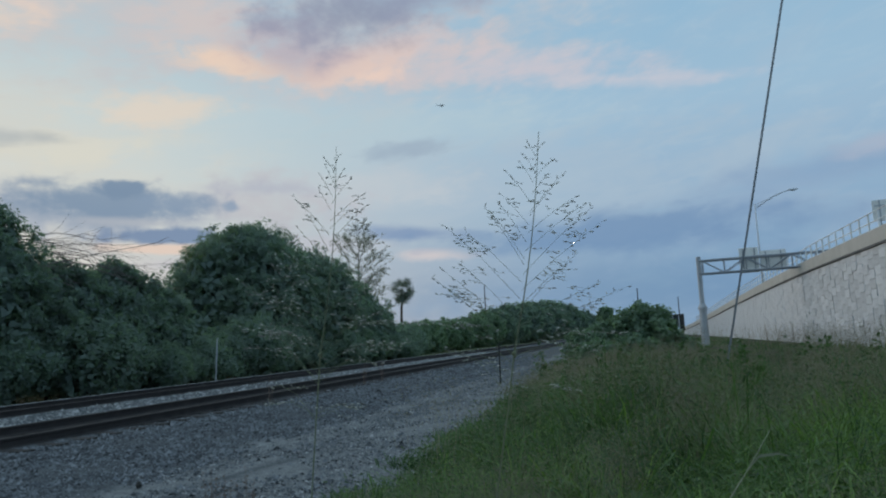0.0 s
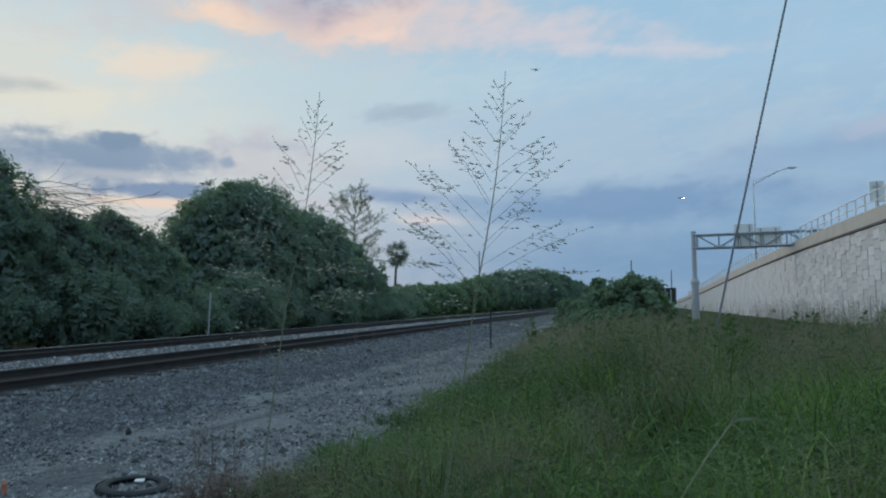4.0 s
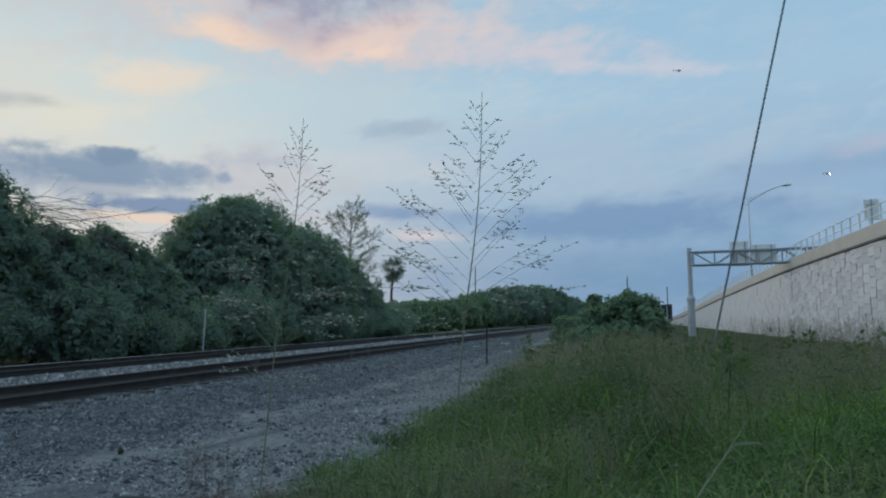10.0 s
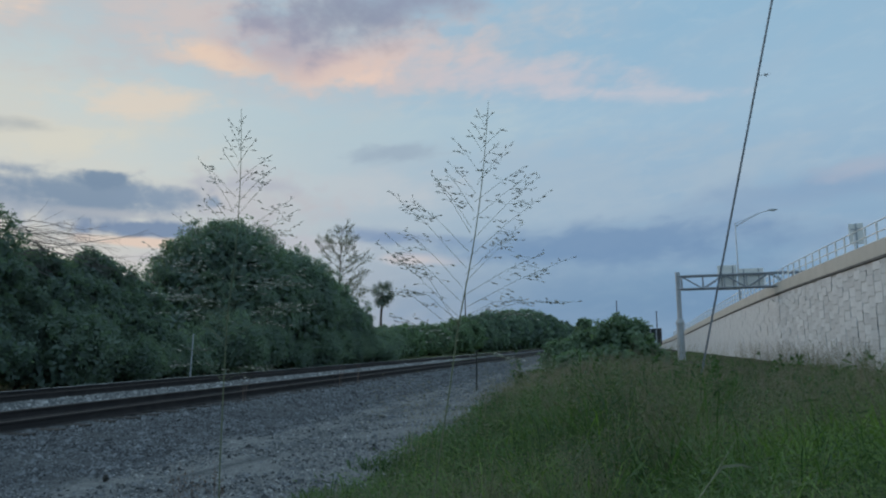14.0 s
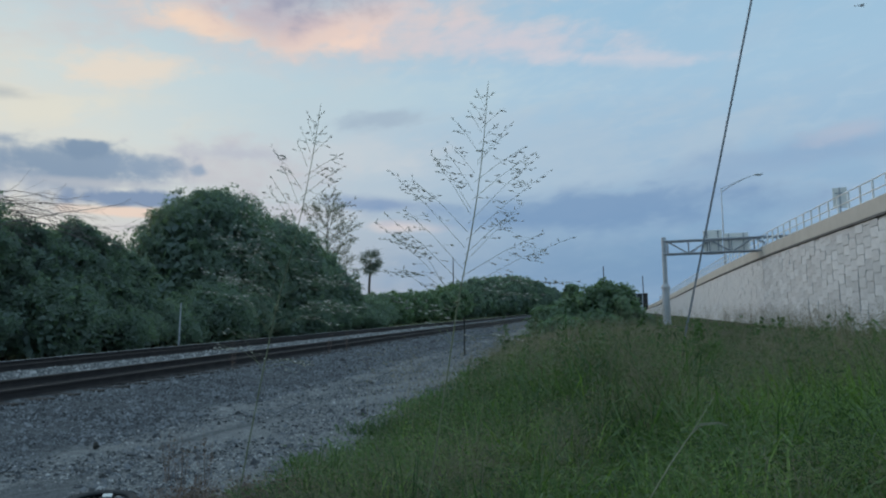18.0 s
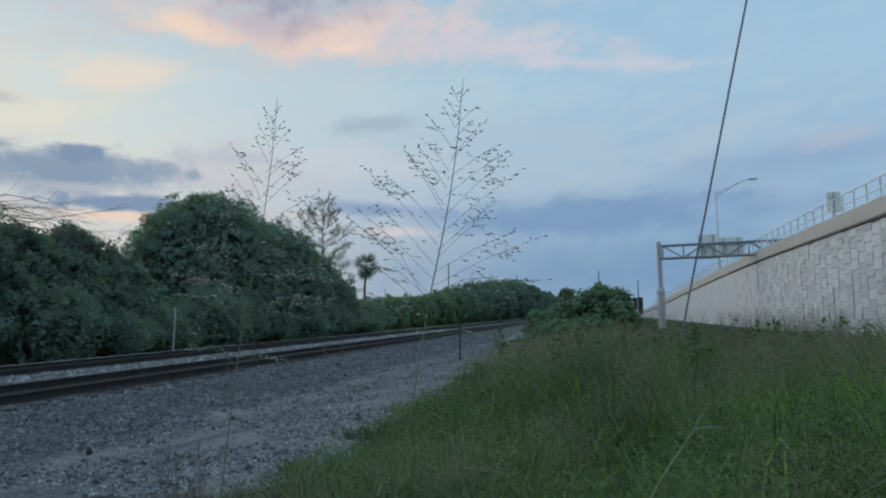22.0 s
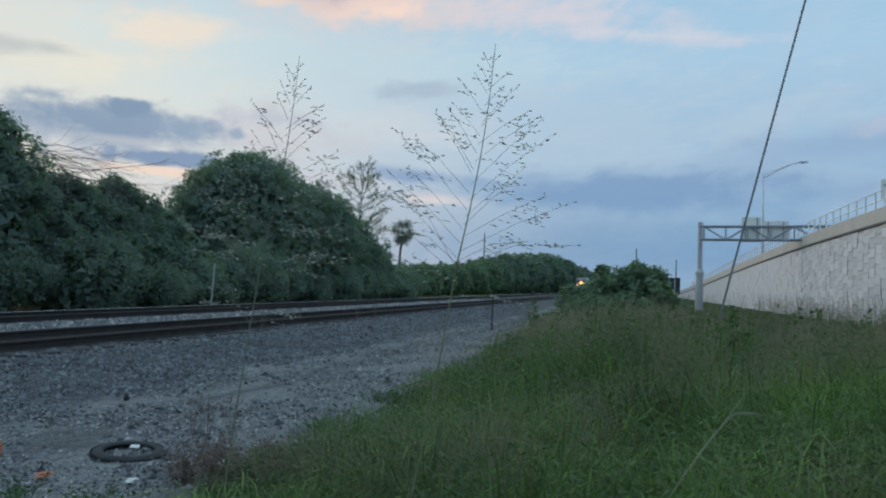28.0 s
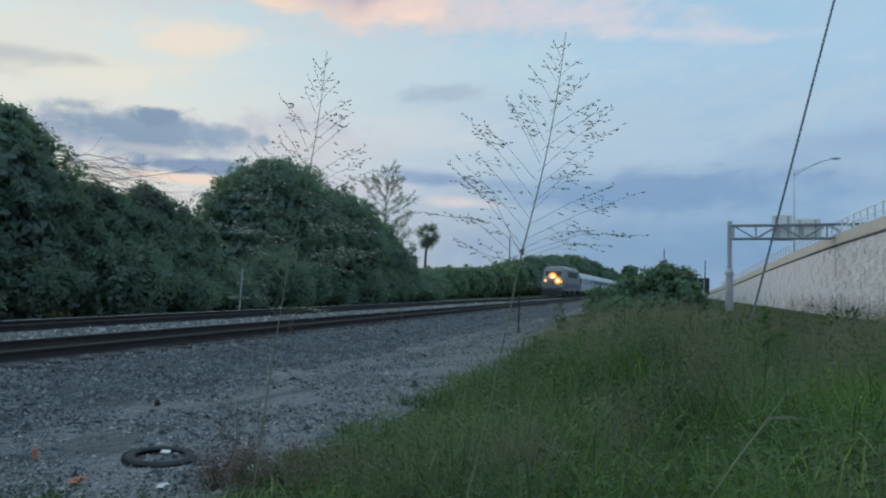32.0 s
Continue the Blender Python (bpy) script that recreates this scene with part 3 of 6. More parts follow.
def crown_points(blobs, sprays, per, rng, spread):
    """Leaf centres in sprays over small leafy clumps, which cover the outsides of overlapping rounded masses; and the way that each faces."""
    blobs = np.array(blobs, float)
    area = blobs[:, 3] ** 2
    clumps = max(60, sprays // 9)
    pick = rng.choice(len(blobs), clumps, p=area / area.sum())
    d = rng.normal(0, 1, (clumps, 3))
    d[:, 2] = np.where(rng.random(clumps) < 0.65, np.abs(d[:, 2]), d[:, 2])
    d /= np.linalg.norm(d, axis=1)[:, None]
    big = blobs[pick, 3]
    size = np.clip(big * 0.27, 0.22, 0.75) * rng.uniform(0.6, 1.4, clumps)
    c = blobs[pick, :3] + d * (big * rng.uniform(0.78, 1.13, clumps))[:, None] * np.array([1, 1, 0.92])
    which = rng.integers(0, clumps, sprays)
    e = rng.normal(0, 1, (sprays, 3)) + 0.7 * d[which] + np.array([0, 0, 0.35])
    e /= np.linalg.norm(e, axis=1)[:, None]
    q = c[which] + e * (size[which] * rng.uniform(0.7, 1.12, sprays))[:, None] * np.array([1, 1, 0.75])
    k = rng.random((sprays, per, 1))
    pts = q[:, None] + e[:, None] * k * spread * 0.6 + rng.normal(0, spread * 0.3, (sprays, per, 3))
    return pts.reshape(-1, 3), np.repeat(e, per, 0)


def dome(width, height, low, seed, count=30):
    """Rounded masses over a lumpy dome: wide below, uneven above."""
    rng = np.random.default_rng(seed)
    mid, tall = low + (height - low) * 0.36, (height - low) * 0.64
    out = [(0, 0, mid, min(width * 0.34, tall * 0.8))]
    for i in range(count):
        z = 1 - 1.35 * (i + 0.5) / count
        a = i * 2.39996 + rng.uniform(-0.3, 0.3)
        ring = math.sqrt(max(0.0, 1 - z * z))
        r = min(width * 0.2, tall * 0.36) * rng.uniform(0.75, 1.2)
        k = rng.uniform(0.94, 1.06)
        x, y = math.cos(a) * ring * (width / 2 - r) * k, math.sin(a) * ring * (width / 2 - r) * k * 0.9
        zz = mid + z * ((tall - r) if z > 0 else mid * 0.9) * k
        out.append((x, y, max(zz, r * 0.55), r))
    return out


def build_tree(name, place, width, height, low, seed, sprays, per, leaf, material, label, group="", spread=0.3, turn=0.0, core=0.86):
    rng = np.random.default_rng(seed)
    root = tagged(empty(name, Matrix.Translation(place) @ pose(0, 0, 0, 0, 0, turn)), label, "tree" if "tree" in name else "bush", group)
    blobs = dome(width, height, low, seed)
    pts, out = crown_points(blobs, sprays, per, rng, spread)
    keep = pts[:, 2] > 0.08
    pts, out = pts[keep], out[keep]
    co, faces = leaf_cards(pts, leaf * rng.uniform(0.6, 1.5, len(pts)), rng, facing=out, corners=3)
    # the close inner mass of twigs and larger leaves behind the outer sprays
    if core:
        inner = np.array(blobs, float)
        share = inner[:, 3] ** 2
        n = sprays * 3
        pick = rng.choice(len(inner), n, p=share / share.sum())
        d = rng.normal(0, 1, (n, 3))
        d /= np.linalg.norm(d, axis=1)[:, None]
        c = inner[pick, :3] + d * (inner[pick, 3] * core * rng.uniform(0.75, 1.12, n))[:, None]
        wide = np.clip(inner[pick, 3] * 0.3, leaf * 2, leaf * 4.5) * rng.uniform(0.6, 1.2, n)
        low_ones = c[:, 2] > 0.05
        more, fs = leaf_cards(c[low_ones], wide[low_ones], rng, facing=d[low_ones], corners=3, long=1.3)
        faces = np.concatenate([faces, fs + len(co)])
        co = np.concatenate([co, more])
    link("crown", mesh_np("crown", co, faces), material, root)
    t = max(0.06, height * 0.022)
    bm = tube(bmesh.new(), [(0, 0, -0.1), (0.06, 0.03, low * 0.5), (0.02, -0.04, low + 0.2), (0.1, 0.0, height * 0.55)], [t * 1.5, t * 1.1, t, t * 0.5], 9)
    trunk = part("trunk", bm, M_BARK, root, smooth=True)
    for b in blobs[1:9]:
        m = Vector((b[0] * 0.45, b[1] * 0.45, low + (b[2] - low) * 0.45))
        part("limb", tube(bmesh.new(), [(0.03, 0, low * 0.6), m, b[:3]], [t * 0.6, t * 0.4, t * 0.12], 6), M_BARK, trunk, smooth=True)
    return root


LEFT = "trees along the far side of the railway"


def fill_woods():
    """The wood behind the far track, tree by tree."""
    rows = [
        # u, s, width, height, low, sprays
        (22.5, 5.5, 6.5, 6.0, 0.8, 1200, "dark green broadleaf tree with a dense rounded crown"),
        (21.5, 11.0, 6.0, 6.3, 0.8, 1400, "dark green broadleaf tree with a dense rounded crown"),
        (21.0, 16.5, 5.7, 7.15, 0.6, 1700, "dark green broadleaf tree with a rounded crown beside bare branches"),
        (20.8, 20.4, 4.6, 5.2, 0.2, 1200, "low dark green tree with leaves down to the ground"),
        (20.8, 23.4, 4.4, 5.3, 0.2, 1200, "low dark green tree with leaves down to the ground"),
        (20.8, 26.0, 3.4, 4.5, 0.2, 900, "low dark green tree with leaves down to the ground"),
        (23.0, 37.2, 9.8, 9.3, 0.4, 3800, "large dark green tree with a tall domed crown"),
        (22.5, 43.0, 9.8, 8.4, 0.3, 2300, "large dark green tree with a spreading crown"),
        (21.5, 48.6, 6.6, 6.6, 0.3, 1500, "dark green tree with a spreading crown"),
        (21.0, 52.6, 4.4, 4.6, 0.2, 900, "dark green tree, lower side of the wood"),
        (21.4, 57.6, 4.0, 2.7, 0.1, 700, "low dark green tree with leaves down to the ground"),
    ]
    for i, (u, s, w, h, low, n, label) in enumerate(rows):
        build_tree("tree", at(u, s, -0.03), w, h, low, 40 + i, int(n * 2.2), 16, 0.09, L_DARK, label, LEFT, turn=37 * i)
    for i in range(9):
        build_tree("thicket_bush", at(25.5 + math.sin(i * 1.3), 4 + 7.0 * i, 0), 8.0, 4.2, 0.0, 180 + i, 420, 9, 0.22, L_DARK, "dark green thicket in the depth of the wood", "thicket in the wood", turn=40 * i, spread=0.4)
    # undergrowth in front of the trunks
    for i in range(17):
        s = 3 + 3.5 * i
        build_tree("undergrowth_bush", at(19.5 + 0.5 * math.sin(i * 2.1), s, 0), 4.2, 2.5 + 0.7 * math.sin(i * 1.7), 0.1, 80 + i, 900, 14, 0.075, L_DARK, "dark green undergrowth bush at the wood's edge", "undergrowth along the railway", turn=50 * i, spread=0.45, core=0.9)


fill_woods()


def far_hedge():
    """The line of trees beyond, where the railway runs out of sight: four kinds, set again and again."""
    kinds = []
    for i, (w, h) in enumerate(((8, 4.6), (9, 5.6), (11, 8.0), (13, 9.5))):
        kinds.append(build_tree("distant_tree", at(24, 66, 0), w, h, 0.1, 120 + i, 2300 + 400 * i, 8, 0.14 + 0.03 * i, L_BUSH if i < 2 else L_DARK, "distant green tree with leaves down to the ground", "distant trees along the railway", spread=0.4))
    tall = (4.6, 5.6, 8.0, 9.5)
    places = [(22.0, 64, 0, 3.2), (22.0, 70, 0, 3.5), (21.5, 77, 0, 3.8), (22, 84, 1, 4.1), (22, 93, 0, 4.4), (22, 103, 1, 4.9), (22.5, 114, 1, 5.9), (23, 126, 2, 6.8), (23, 139, 2, 8.0), (23, 153, 3, 9.0), (24, 168, 2, 9.6), (24, 186, 3, 10.8), (24, 207, 3, 11.8), (24, 232, 2, 12.0), (23, 260, 3, 11.5), (21, 300, 2, 11.0), (17, 350, 3, 10.0), (6, 380, 2, 10.0), (-8, 390, 3, 9.0)]
    places = [(u + (3.0 if s < 160 else 1.5), s, k, h / tall[k]) for u, s, k, h in places]
    used = set()
    for i, (u, s, k, scale) in enumerate(places):
        m = Matrix.Translation(at(u, s, -0.05)) @ pose(0, 0, 0, 0, 0, 67 * i) @ Matrix.Scale(scale, 4)
        if k not in used:
            used.add(k)
            kinds[k].matrix_basis = m
        else:
            copy_thing(kinds[k], m).scale = (scale,) * 3


far_hedge()


def build_casuarina(place, height):
    """A thin-crowned tree: rising limbs with feathery sprays along them."""
    rng = np.random.default_rng(7)
    root = tagged(empty("casuarina_tree", Matrix.Translation(place)), "tall wispy grey-green pine-like tree behind the wood", "tree")
    trunk = part("trunk", tube(bmesh.new(), [(0, 0, -0.1), (0.1, 0, height * 0.5), (0.3, 0.1, height * 0.98)], [0.16, 0.08, 0.015], 8), M_BARK, root, smooth=True)
    pts, ways, sizes = [], [], []
    for i in range(62):
        f = 0.3 + 0.68 * ((i + rng.random()) / 62)
        a = i * 2.4 + rng.uniform(-0.5, 0.5)
        long = min(3.4, (1.0 - f) * height * 0.62 + 0.5) * rng.uniform(0.55, 1.15)
        p0 = Vector((0.1 + 0.2 * f, 0.1 * f, height * f))
        p2 = p0 + Vector((math.cos(a) * long, math.sin(a) * long, long * rng.uniform(0.15, 0.8)))
        p1 = (p0 + p2) / 2 - Vector((0, 0, long * 0.1))
        part("limb", tube(bmesh.new(), [p0, p1, p2], [0.03, 0.018, 0.006], 4), M_BARK, trunk)
        d = np.array((p2 - p1).normalized())
        for j in range(int(5.5 * long) + 3):
            q = 0.3 + 0.7 * rng.random() ** 0.8
            c = np.array(p0.lerp(p1, q * 2) if q < 0.5 else p1.lerp(p2, q * 2 - 1))
            plume = d + rng.normal(0, 0.6, 3) + np.array([0, 0, 0.3])
            plume /= np.linalg.norm(plume)
            for k in range(26):
                w = plume + rng.normal(0, 0.32, 3) - np.array([0, 0, 0.1])
                w /= np.linalg.norm(w)
                pts.append(c + plume * 0.55 * rng.random() + w * 0.15), ways.append(w), sizes.append(rng.uniform(0.25, 0.55))
    pts, ways, sizes = np.array(pts), np.array(ways), np.array(sizes)
    across = np.cross(ways, rng.normal(0, 1, ways.shape))
    across /= np.linalg.norm(across, axis=1)[:, None]
    d, e = ways * (sizes / 2)[:, None], across * 0.006
    co = np.stack([pts - d, pts + e, pts + d, pts - e], 1).reshape(-1, 3)
    link("needles", mesh_np("needles", co, np.arange(len(co)).reshape(-1, 4)), L_PINE, root)


build_casuarina(Vector((-9.5, 74.4, 0)), 14.5)


def build_palm(place, height):
    rng = np.random.default_rng(9)
    root = tagged(empty("palm_tree", Matrix.Translation(place)), "fan palm with a round crown and a slim trunk", "palm tree")
    part("trunk", tube(bmesh.new(), [(0, 0, -0.1), (0.05, 0, height * 0.5), (0.25, 0, height - 1.5)], [0.24, 0.17, 0.15], 10), M_BARK, root, smooth=True)
    for i in range(40):
        a, lift = rng.random() * 6.283, rng.uniform(-1.4, 1.3)
        d = Vector((math.cos(a) * math.cos(lift), math.sin(a) * math.cos(lift), math.sin(lift)))
        c = Vector((0.25, 0, height - 1.5))
        side = d.cross(Vector((rng.normal(0, 0.7), rng.normal(0, 0.7), 1))).normalized()
        hub = c + d * rng.uniform(0.3, 0.95)
        bm = bmesh.new()
        o = bm.verts.new(c)
        h = bm.verts.new(hub)
        h2 = bm.verts.new(hub + side * 0.03)
        bm.faces.new((o, h, h2))
        for k in range(9):
            t = (k - 4) / 4 * 1.2
            e = (d * math.cos(t) + side * math.sin(t)) * rng.uniform(1.2, 1.7) - Vector((0, 0, 0.18 + 0.12 * abs(t)))
            w = side * 0.085
            bm.faces.new((bm.verts.new(hub - w * 0.4), bm.verts.new(hub + e * 0.55 + w), bm.verts.new(hub + e), bm.verts.new(hub + e * 0.55 - w)))
        part("frond", bm, L_PALM, root)


build_palm(Vector((-6.2, 94.8, 0)), 10.2)


def build_bare_branches(place):
    """Leafless boughs that reach out of the crown beside them, along the railway."""
    rng = random.Random(5)
    root = tagged(empty("bare_tree", Matrix.Translation(place)), "leafless grey tree with long bare twigs", "tree")
    part("trunk", tube(bmesh.new(), [(0, 0, 0), (0.1, 0.1, 2.4), (0.2, 0.2, 5.6)], [0.13, 0.1, 0.05], 7), M_TWIG, root, smooth=True)
    for i in range(24):
        p = Vector((0.2, 0.2, rng.uniform(4.3, 5.7)))
        d = at(rng.uniform(-0.22, 0.22), 1.0).normalized() + Vector((0, 0, rng.uniform(0.0, 0.22)))
        pts, size = [p], rng.uniform(3.0, 8.0)
        for k in range(8):
            d = (d + Vector((rng.gauss(0, 0.1), rng.gauss(0, 0.1), -0.025 + rng.gauss(0, 0.14)))).normalized()
            d.z = max(-0.3, min(0.24, d.z))
            pts.append(pts[-1] + d * size / 8)
        bough = part("branch", tube(bmesh.new(), pts, [0.024, 0.02, 0.017, 0.014, 0.012, 0.01, 0.008, 0.006, 0.004], 5), M_TWIG, root)
        for k in range(9):
            n = rng.randint(2, 7)
            q = pts[n].lerp(pts[n + 1], rng.random())
            e = (d + Vector((rng.gauss(0, 0.45), rng.gauss(0, 0.45), rng.uniform(-0.5, 0.2)))).normalized()
            part("twig", tube(bmesh.new(), [q, q + e * 0.5, q + (e + Vector((0, 0, rng.uniform(-0.3, 0.3)))) * rng.uniform(0.7, 1.5)], [0.007, 0.005, 0.003], 4), M_TWIG, bough)


build_bare_branches(at(20.3, 17.2, 0))

# the broad-leaved bush beyond the grass, and the lone small tree behind it
build_tree("broadleaf_bush", Vector((9.35, 33.0, 0)), 3.3, 2.8, 0.1, 61, 1100, 9, 0.13, L_BUSH, "broad-leaved green bush standing in tall grass", spread=0.28)
build_tree("broadleaf_bush", Vector((7.15, 33.6, 0)), 2.9, 1.7, 0.1, 62, 700, 9, 0.11, L_BUSH, "lower green bush standing in tall grass", spread=0.28)
build_tree("broadleaf_bush", Vector((7.75, 33.3, 0)), 2.0, 2.05, 0.1, 65, 320, 9, 0.13, L_BUSH, "rounded green bush standing in tall grass", spread=0.25)
build_tree("broadleaf_bush", Vector((10.9, 32.6, 0)), 1.7, 1.15, 0.1, 63, 220, 9, 0.14, L_BUSH, "green bush with large leaves standing in tall grass", spread=0.22)
build_tree("broadleaf_bush", Vector((8.5, 31.4, 0)), 2.6, 1.25, 0.1, 66, 520, 9, 0.1, L_BUSH, "low green bush growing out of tall grass", spread=0.25)
build_tree("broadleaf_bush", Vector((6.6, 31.0, 0)), 2.2, 1.0, 0.1, 67, 420, 9, 0.1, L_BUSH, "low green bush at the edge of a railway", spread=0.25)
build_tree("small_tree", Vector((27.1, 116.9, 0)), 2.8, 5.9, 3.4, 64, 240, 7, 0.3, L_BUSH, "small lone tree with a bare trunk beyond the bushes", spread=0.35)


def blades(u, s, height, width, lean, rng, heading=None):
    """Bent, tapering grass blades as arrays: seven points, five triangles each."""
    n = len(u)
    base = np.stack([-VY * u + VX * s, VX * u + VY * s, np.zeros(n) - 0.02], -1)
    a = rng.random(n) * 6.283 if heading is None else heading + rng.normal(0, 0.7, n)
    away = np.stack([np.cos(a), np.sin(a), np.zeros(n)], -1)
    b = a + 1.571 + rng.normal(0, 0.5, n)
    side = np.stack([np.cos(b), np.sin(b), np.zeros(n)], -1)
    co = []
    for t, w in ((0.0, 0.7), (0.4, 1.0), (0.75, 0.7)):
        c = base + away * (lean * height * t ** 2.2)[:, None] + np.array([0, 0, 1.0]) * (height * (t - 0.35 * lean * t ** 3))[:, None]
        co += [c - side * (width * w / 2)[:, None], c + side * (width * w / 2)[:, None]]
    c = base + away * (lean * height)[:, None] + np.array([0, 0, 1.0]) * (height * (1 - 0.5 * lean))[:, None]
    co = np.stack(co + [c], 1).reshape(-1, 3)
    tri = np.array([(0, 1, 3), (0, 3, 2), (2, 3, 5), (2, 5, 4), (4, 5, 6)])
    return co, (tri[None] + 7 * np.arange(n)[:, None, None]).reshape(-1, 3)


def scatter(count, s_near, s_far, rng, u_low=-12.6, margin=0.0, each=44):
    """Places in the grass, thinning out with distance, gathered in tufts: across, along, each tuft's vigour and the way outwards."""
    tufts = max(20, count // each)
    s = s_near * (s_far / s_near) ** rng.random(tufts * 3)
    edge = np.interp(s, EDGE_S, EDGE_U) + margin
    half = np.minimum(edge - u_low, edge + 0.8 * s + 1.5)
    u = edge - half * rng.random(len(s)) + 0.18 * np.sin(s * 3.1) + 0.12 * np.sin(s * 9.7)
    keep = rng.permutation(len(s))[:tufts]
    vigour = np.repeat(np.where(rng.random(tufts) < 0.12, rng.uniform(1.05, 1.32, tufts), rng.uniform(0.42, 1.12, tufts)), each)
    s, u = np.repeat(s[keep], each), np.repeat(u[keep], each)
    r = 0.06 + 0.01 * s
    du, ds = rng.normal(0, 1, len(u)) * r, rng.normal(0, 1, len(s)) * r
    return u + du, s + ds, vigour, np.arctan2(VX * du + VY * ds, -VY * du + VX * ds)


def swell(u, s):
    """The sward's height, which rolls from place to place: low by the path, waist-high farther in."""
    edge = np.interp(s, EDGE_S, EDGE_U)
    far = np.interp(s, [2, 4, 7, 10, 14, 30, 60, 120], [0.62, 0.82, 1.06, 1.22, 1.18, 0.9, 0.75, 0.65])
    roll = 1 + 0.15 * np.sin(u * 0.9 + 0.6) * np.cos(s * 0.55) + 0.14 * np.sin(u * 2.3 + s * 1.4) * np.cos(s * 0.9 - u) + 0.17 * np.sin(u * 4.7 - s * 1.1) * np.sin(s * 2.9 + u) + np.interp(s, [5, 10], [0.05, 0.16]) * np.sin(u * 8.3 + s * 3.1) * np.sin(s * 5.3 - u * 2.7)
    way = np.degrees(np.arctan2(-u, s))
    roll = roll * (1 - 0.55 * np.interp(way, [1, 5], [0.0, 1.0]) * np.interp(s, [11, 18], [0.0, 1.0]))
    roll = roll * (1 - np.interp(s, [6, 9], [0.0, 0.3]) * np.exp(-((way - 8.5) / 1.8) ** 2))
    return far * roll * np.clip(np.interp(s, [5, 10], [0.33, 0.2]) + (edge - u) * np.interp(s, [5, 10, 30], [0.32, 0.24, 0.2]), 0.2, 1.0)


def build_grass():
    rng = np.random.default_rng(21)
    for name, count, near, far, h, w, droop, mat, label in (
        ("tall_grass", 54000, 2.2, 11.0, 1.05, 0.011, 1.35, L_GRASS, "tall green grass with thin bent blades"),
        ("tall_grass", 34000, 8.5, 18.0, 1.1, 0.015, 1.1, L_GRASS, "tall green grass in the middle of the field"),
        ("tall_grass", 32000, 15.0, 36.0, 1.0, 0.022, 1.0, L_GRASS, "tall green grass farther along the field"),
        ("tall_grass", 16000, 30.0, 120.0, 1.0, 0.05, 1.0, L_GRASS, "tall green grass by the foot of a retaining wall"),
        ("fresh_grass", 12000, 2.2, 4.8, 0.9, 0.0115, 1.9, L_BRIGHT, "bright green broad drooping grass leaves"),
        ("fresh_grass", 8000, 4.0, 9.0, 0.95, 0.012, 1.6, L_BRIGHT, "bright green broad grass leaves farther in"),
    ):
        u, s, vigour, heading = scatter(count, near, far, rng)
        height = h * swell(u, s) * vigour * rng.uniform(0.55, 1.12, len(u))
        if mat is L_BRIGHT:
            inside = np.interp(s, EDGE_S, EDGE_U) - u > 0.55
            u, s, height, heading = u[inside], s[inside], height[inside], heading[inside]
        co, faces = blades(u, s, height, w * rng.uniform(0.6, 1.5, len(u)), 0.12 + droop * rng.random(len(u)) ** 0.8, rng, heading)
        tagged(link(name, mesh_np(name, co, faces), mat), label, "grass", kind="stuff")
    # small leaves of the weeds that grow through the sward
    for name, count, near, far, size in (("weed_leaves_near", 26000, 2.4, 9.0, 0.013), ("weed_leaves_far", 30000, 8.0, 36.0, 0.026)):
        u, s, vigour, _ = scatter(count, near, far, rng, margin=-0.1, each=26)
        up = swell(u, s) * (0.25 + 0.7 * rng.random(len(u)) ** 0.6) * (0.72 + 0.3 * vigour)
        c = np.stack([-VY * u + VX * s, VX * u + VY * s, up], -1)
        co, faces = leaf_cards(c, size * rng.uniform(0.5, 1.5, len(u)), rng, 0.25, 4.0, corners=3)
        tagged(link(name, mesh_np(name, co, faces), L_WEED), "small green leaves of weeds grown through tall grass", "weed", kind="stuff")
    # short turf round the standpoint
    n = 9000
    u, s = rng.uniform(-4.5, 2.2, n), rng.uniform(-3.5, 2.6, n)
    co, faces = blades(u, s, rng.uniform(0.08, 0.3, n), rng.uniform(0.004, 0.009, n), rng.uniform(0.2, 0.9, n), rng)
    tagged(link("short_grass", mesh_np("short_grass", co, faces), L_GRASS), "short green grass trodden down beside tall grass", "grass", kind="stuff")
    # airy seed heads that stand over the blades, in drifts
    u, s, vigour, _ = scatter(27000, 3.7, 30.0, rng, margin=-0.1, each=12)
    drift = np.sin(u * 0.55 + 0.3 * s + 0.4) + np.sin(s * 0.8 - u * 0.35) + 0.6 * np.sin(u * 1.9 + s * 1.3) > 0.35
    u, s, vigour = u[drift], s[drift], vigour[drift]
    top = swell(u, s) * rng.uniform(0.66, 1.2, len(u)) * (0.7 + 0.38 * vigour)
    lean = rng.uniform(0.05, 0.4, len(u))
    turn = rng.random(len(u)) * 6.283
    co, faces = blades(u, s, top, np.full(len(u), 0.0022) + 0.00015 * s, lean, rng, turn)
    tagged(link("seed_stalks", mesh_np("seed_stalks", co, faces), L_SEED), "thin stalks of seeding grass", "grass", kind="stuff")
    k = 24
    uu, sss, tt, wide = np.repeat(u, k), np.repeat(s, k), np.repeat(top, k), np.repeat(rng.uniform(0.7, 1.5, len(u)), k)
    c = np.stack([-VY * uu + VX * sss, VX * uu + VY * sss, tt * 0.74], -1)
    f = rng.random(len(uu))
    c += rng.normal(0, 1, c.shape) * ((0.02 + 0.09 * (1 - f)) * wide)[:, None] * np.array([1, 1, 0.4]) + np.array([0, 0, 1.0]) * (f * 0.26)[:, None]
    co, faces = leaf_cards(c, (0.0014 + 0.00062 * sss) * rng.uniform(0.7, 1.4, len(uu)), rng, 0.0, 2.6, corners=3)
    # a few that rise over the rest, towards the wall
    n = 2600
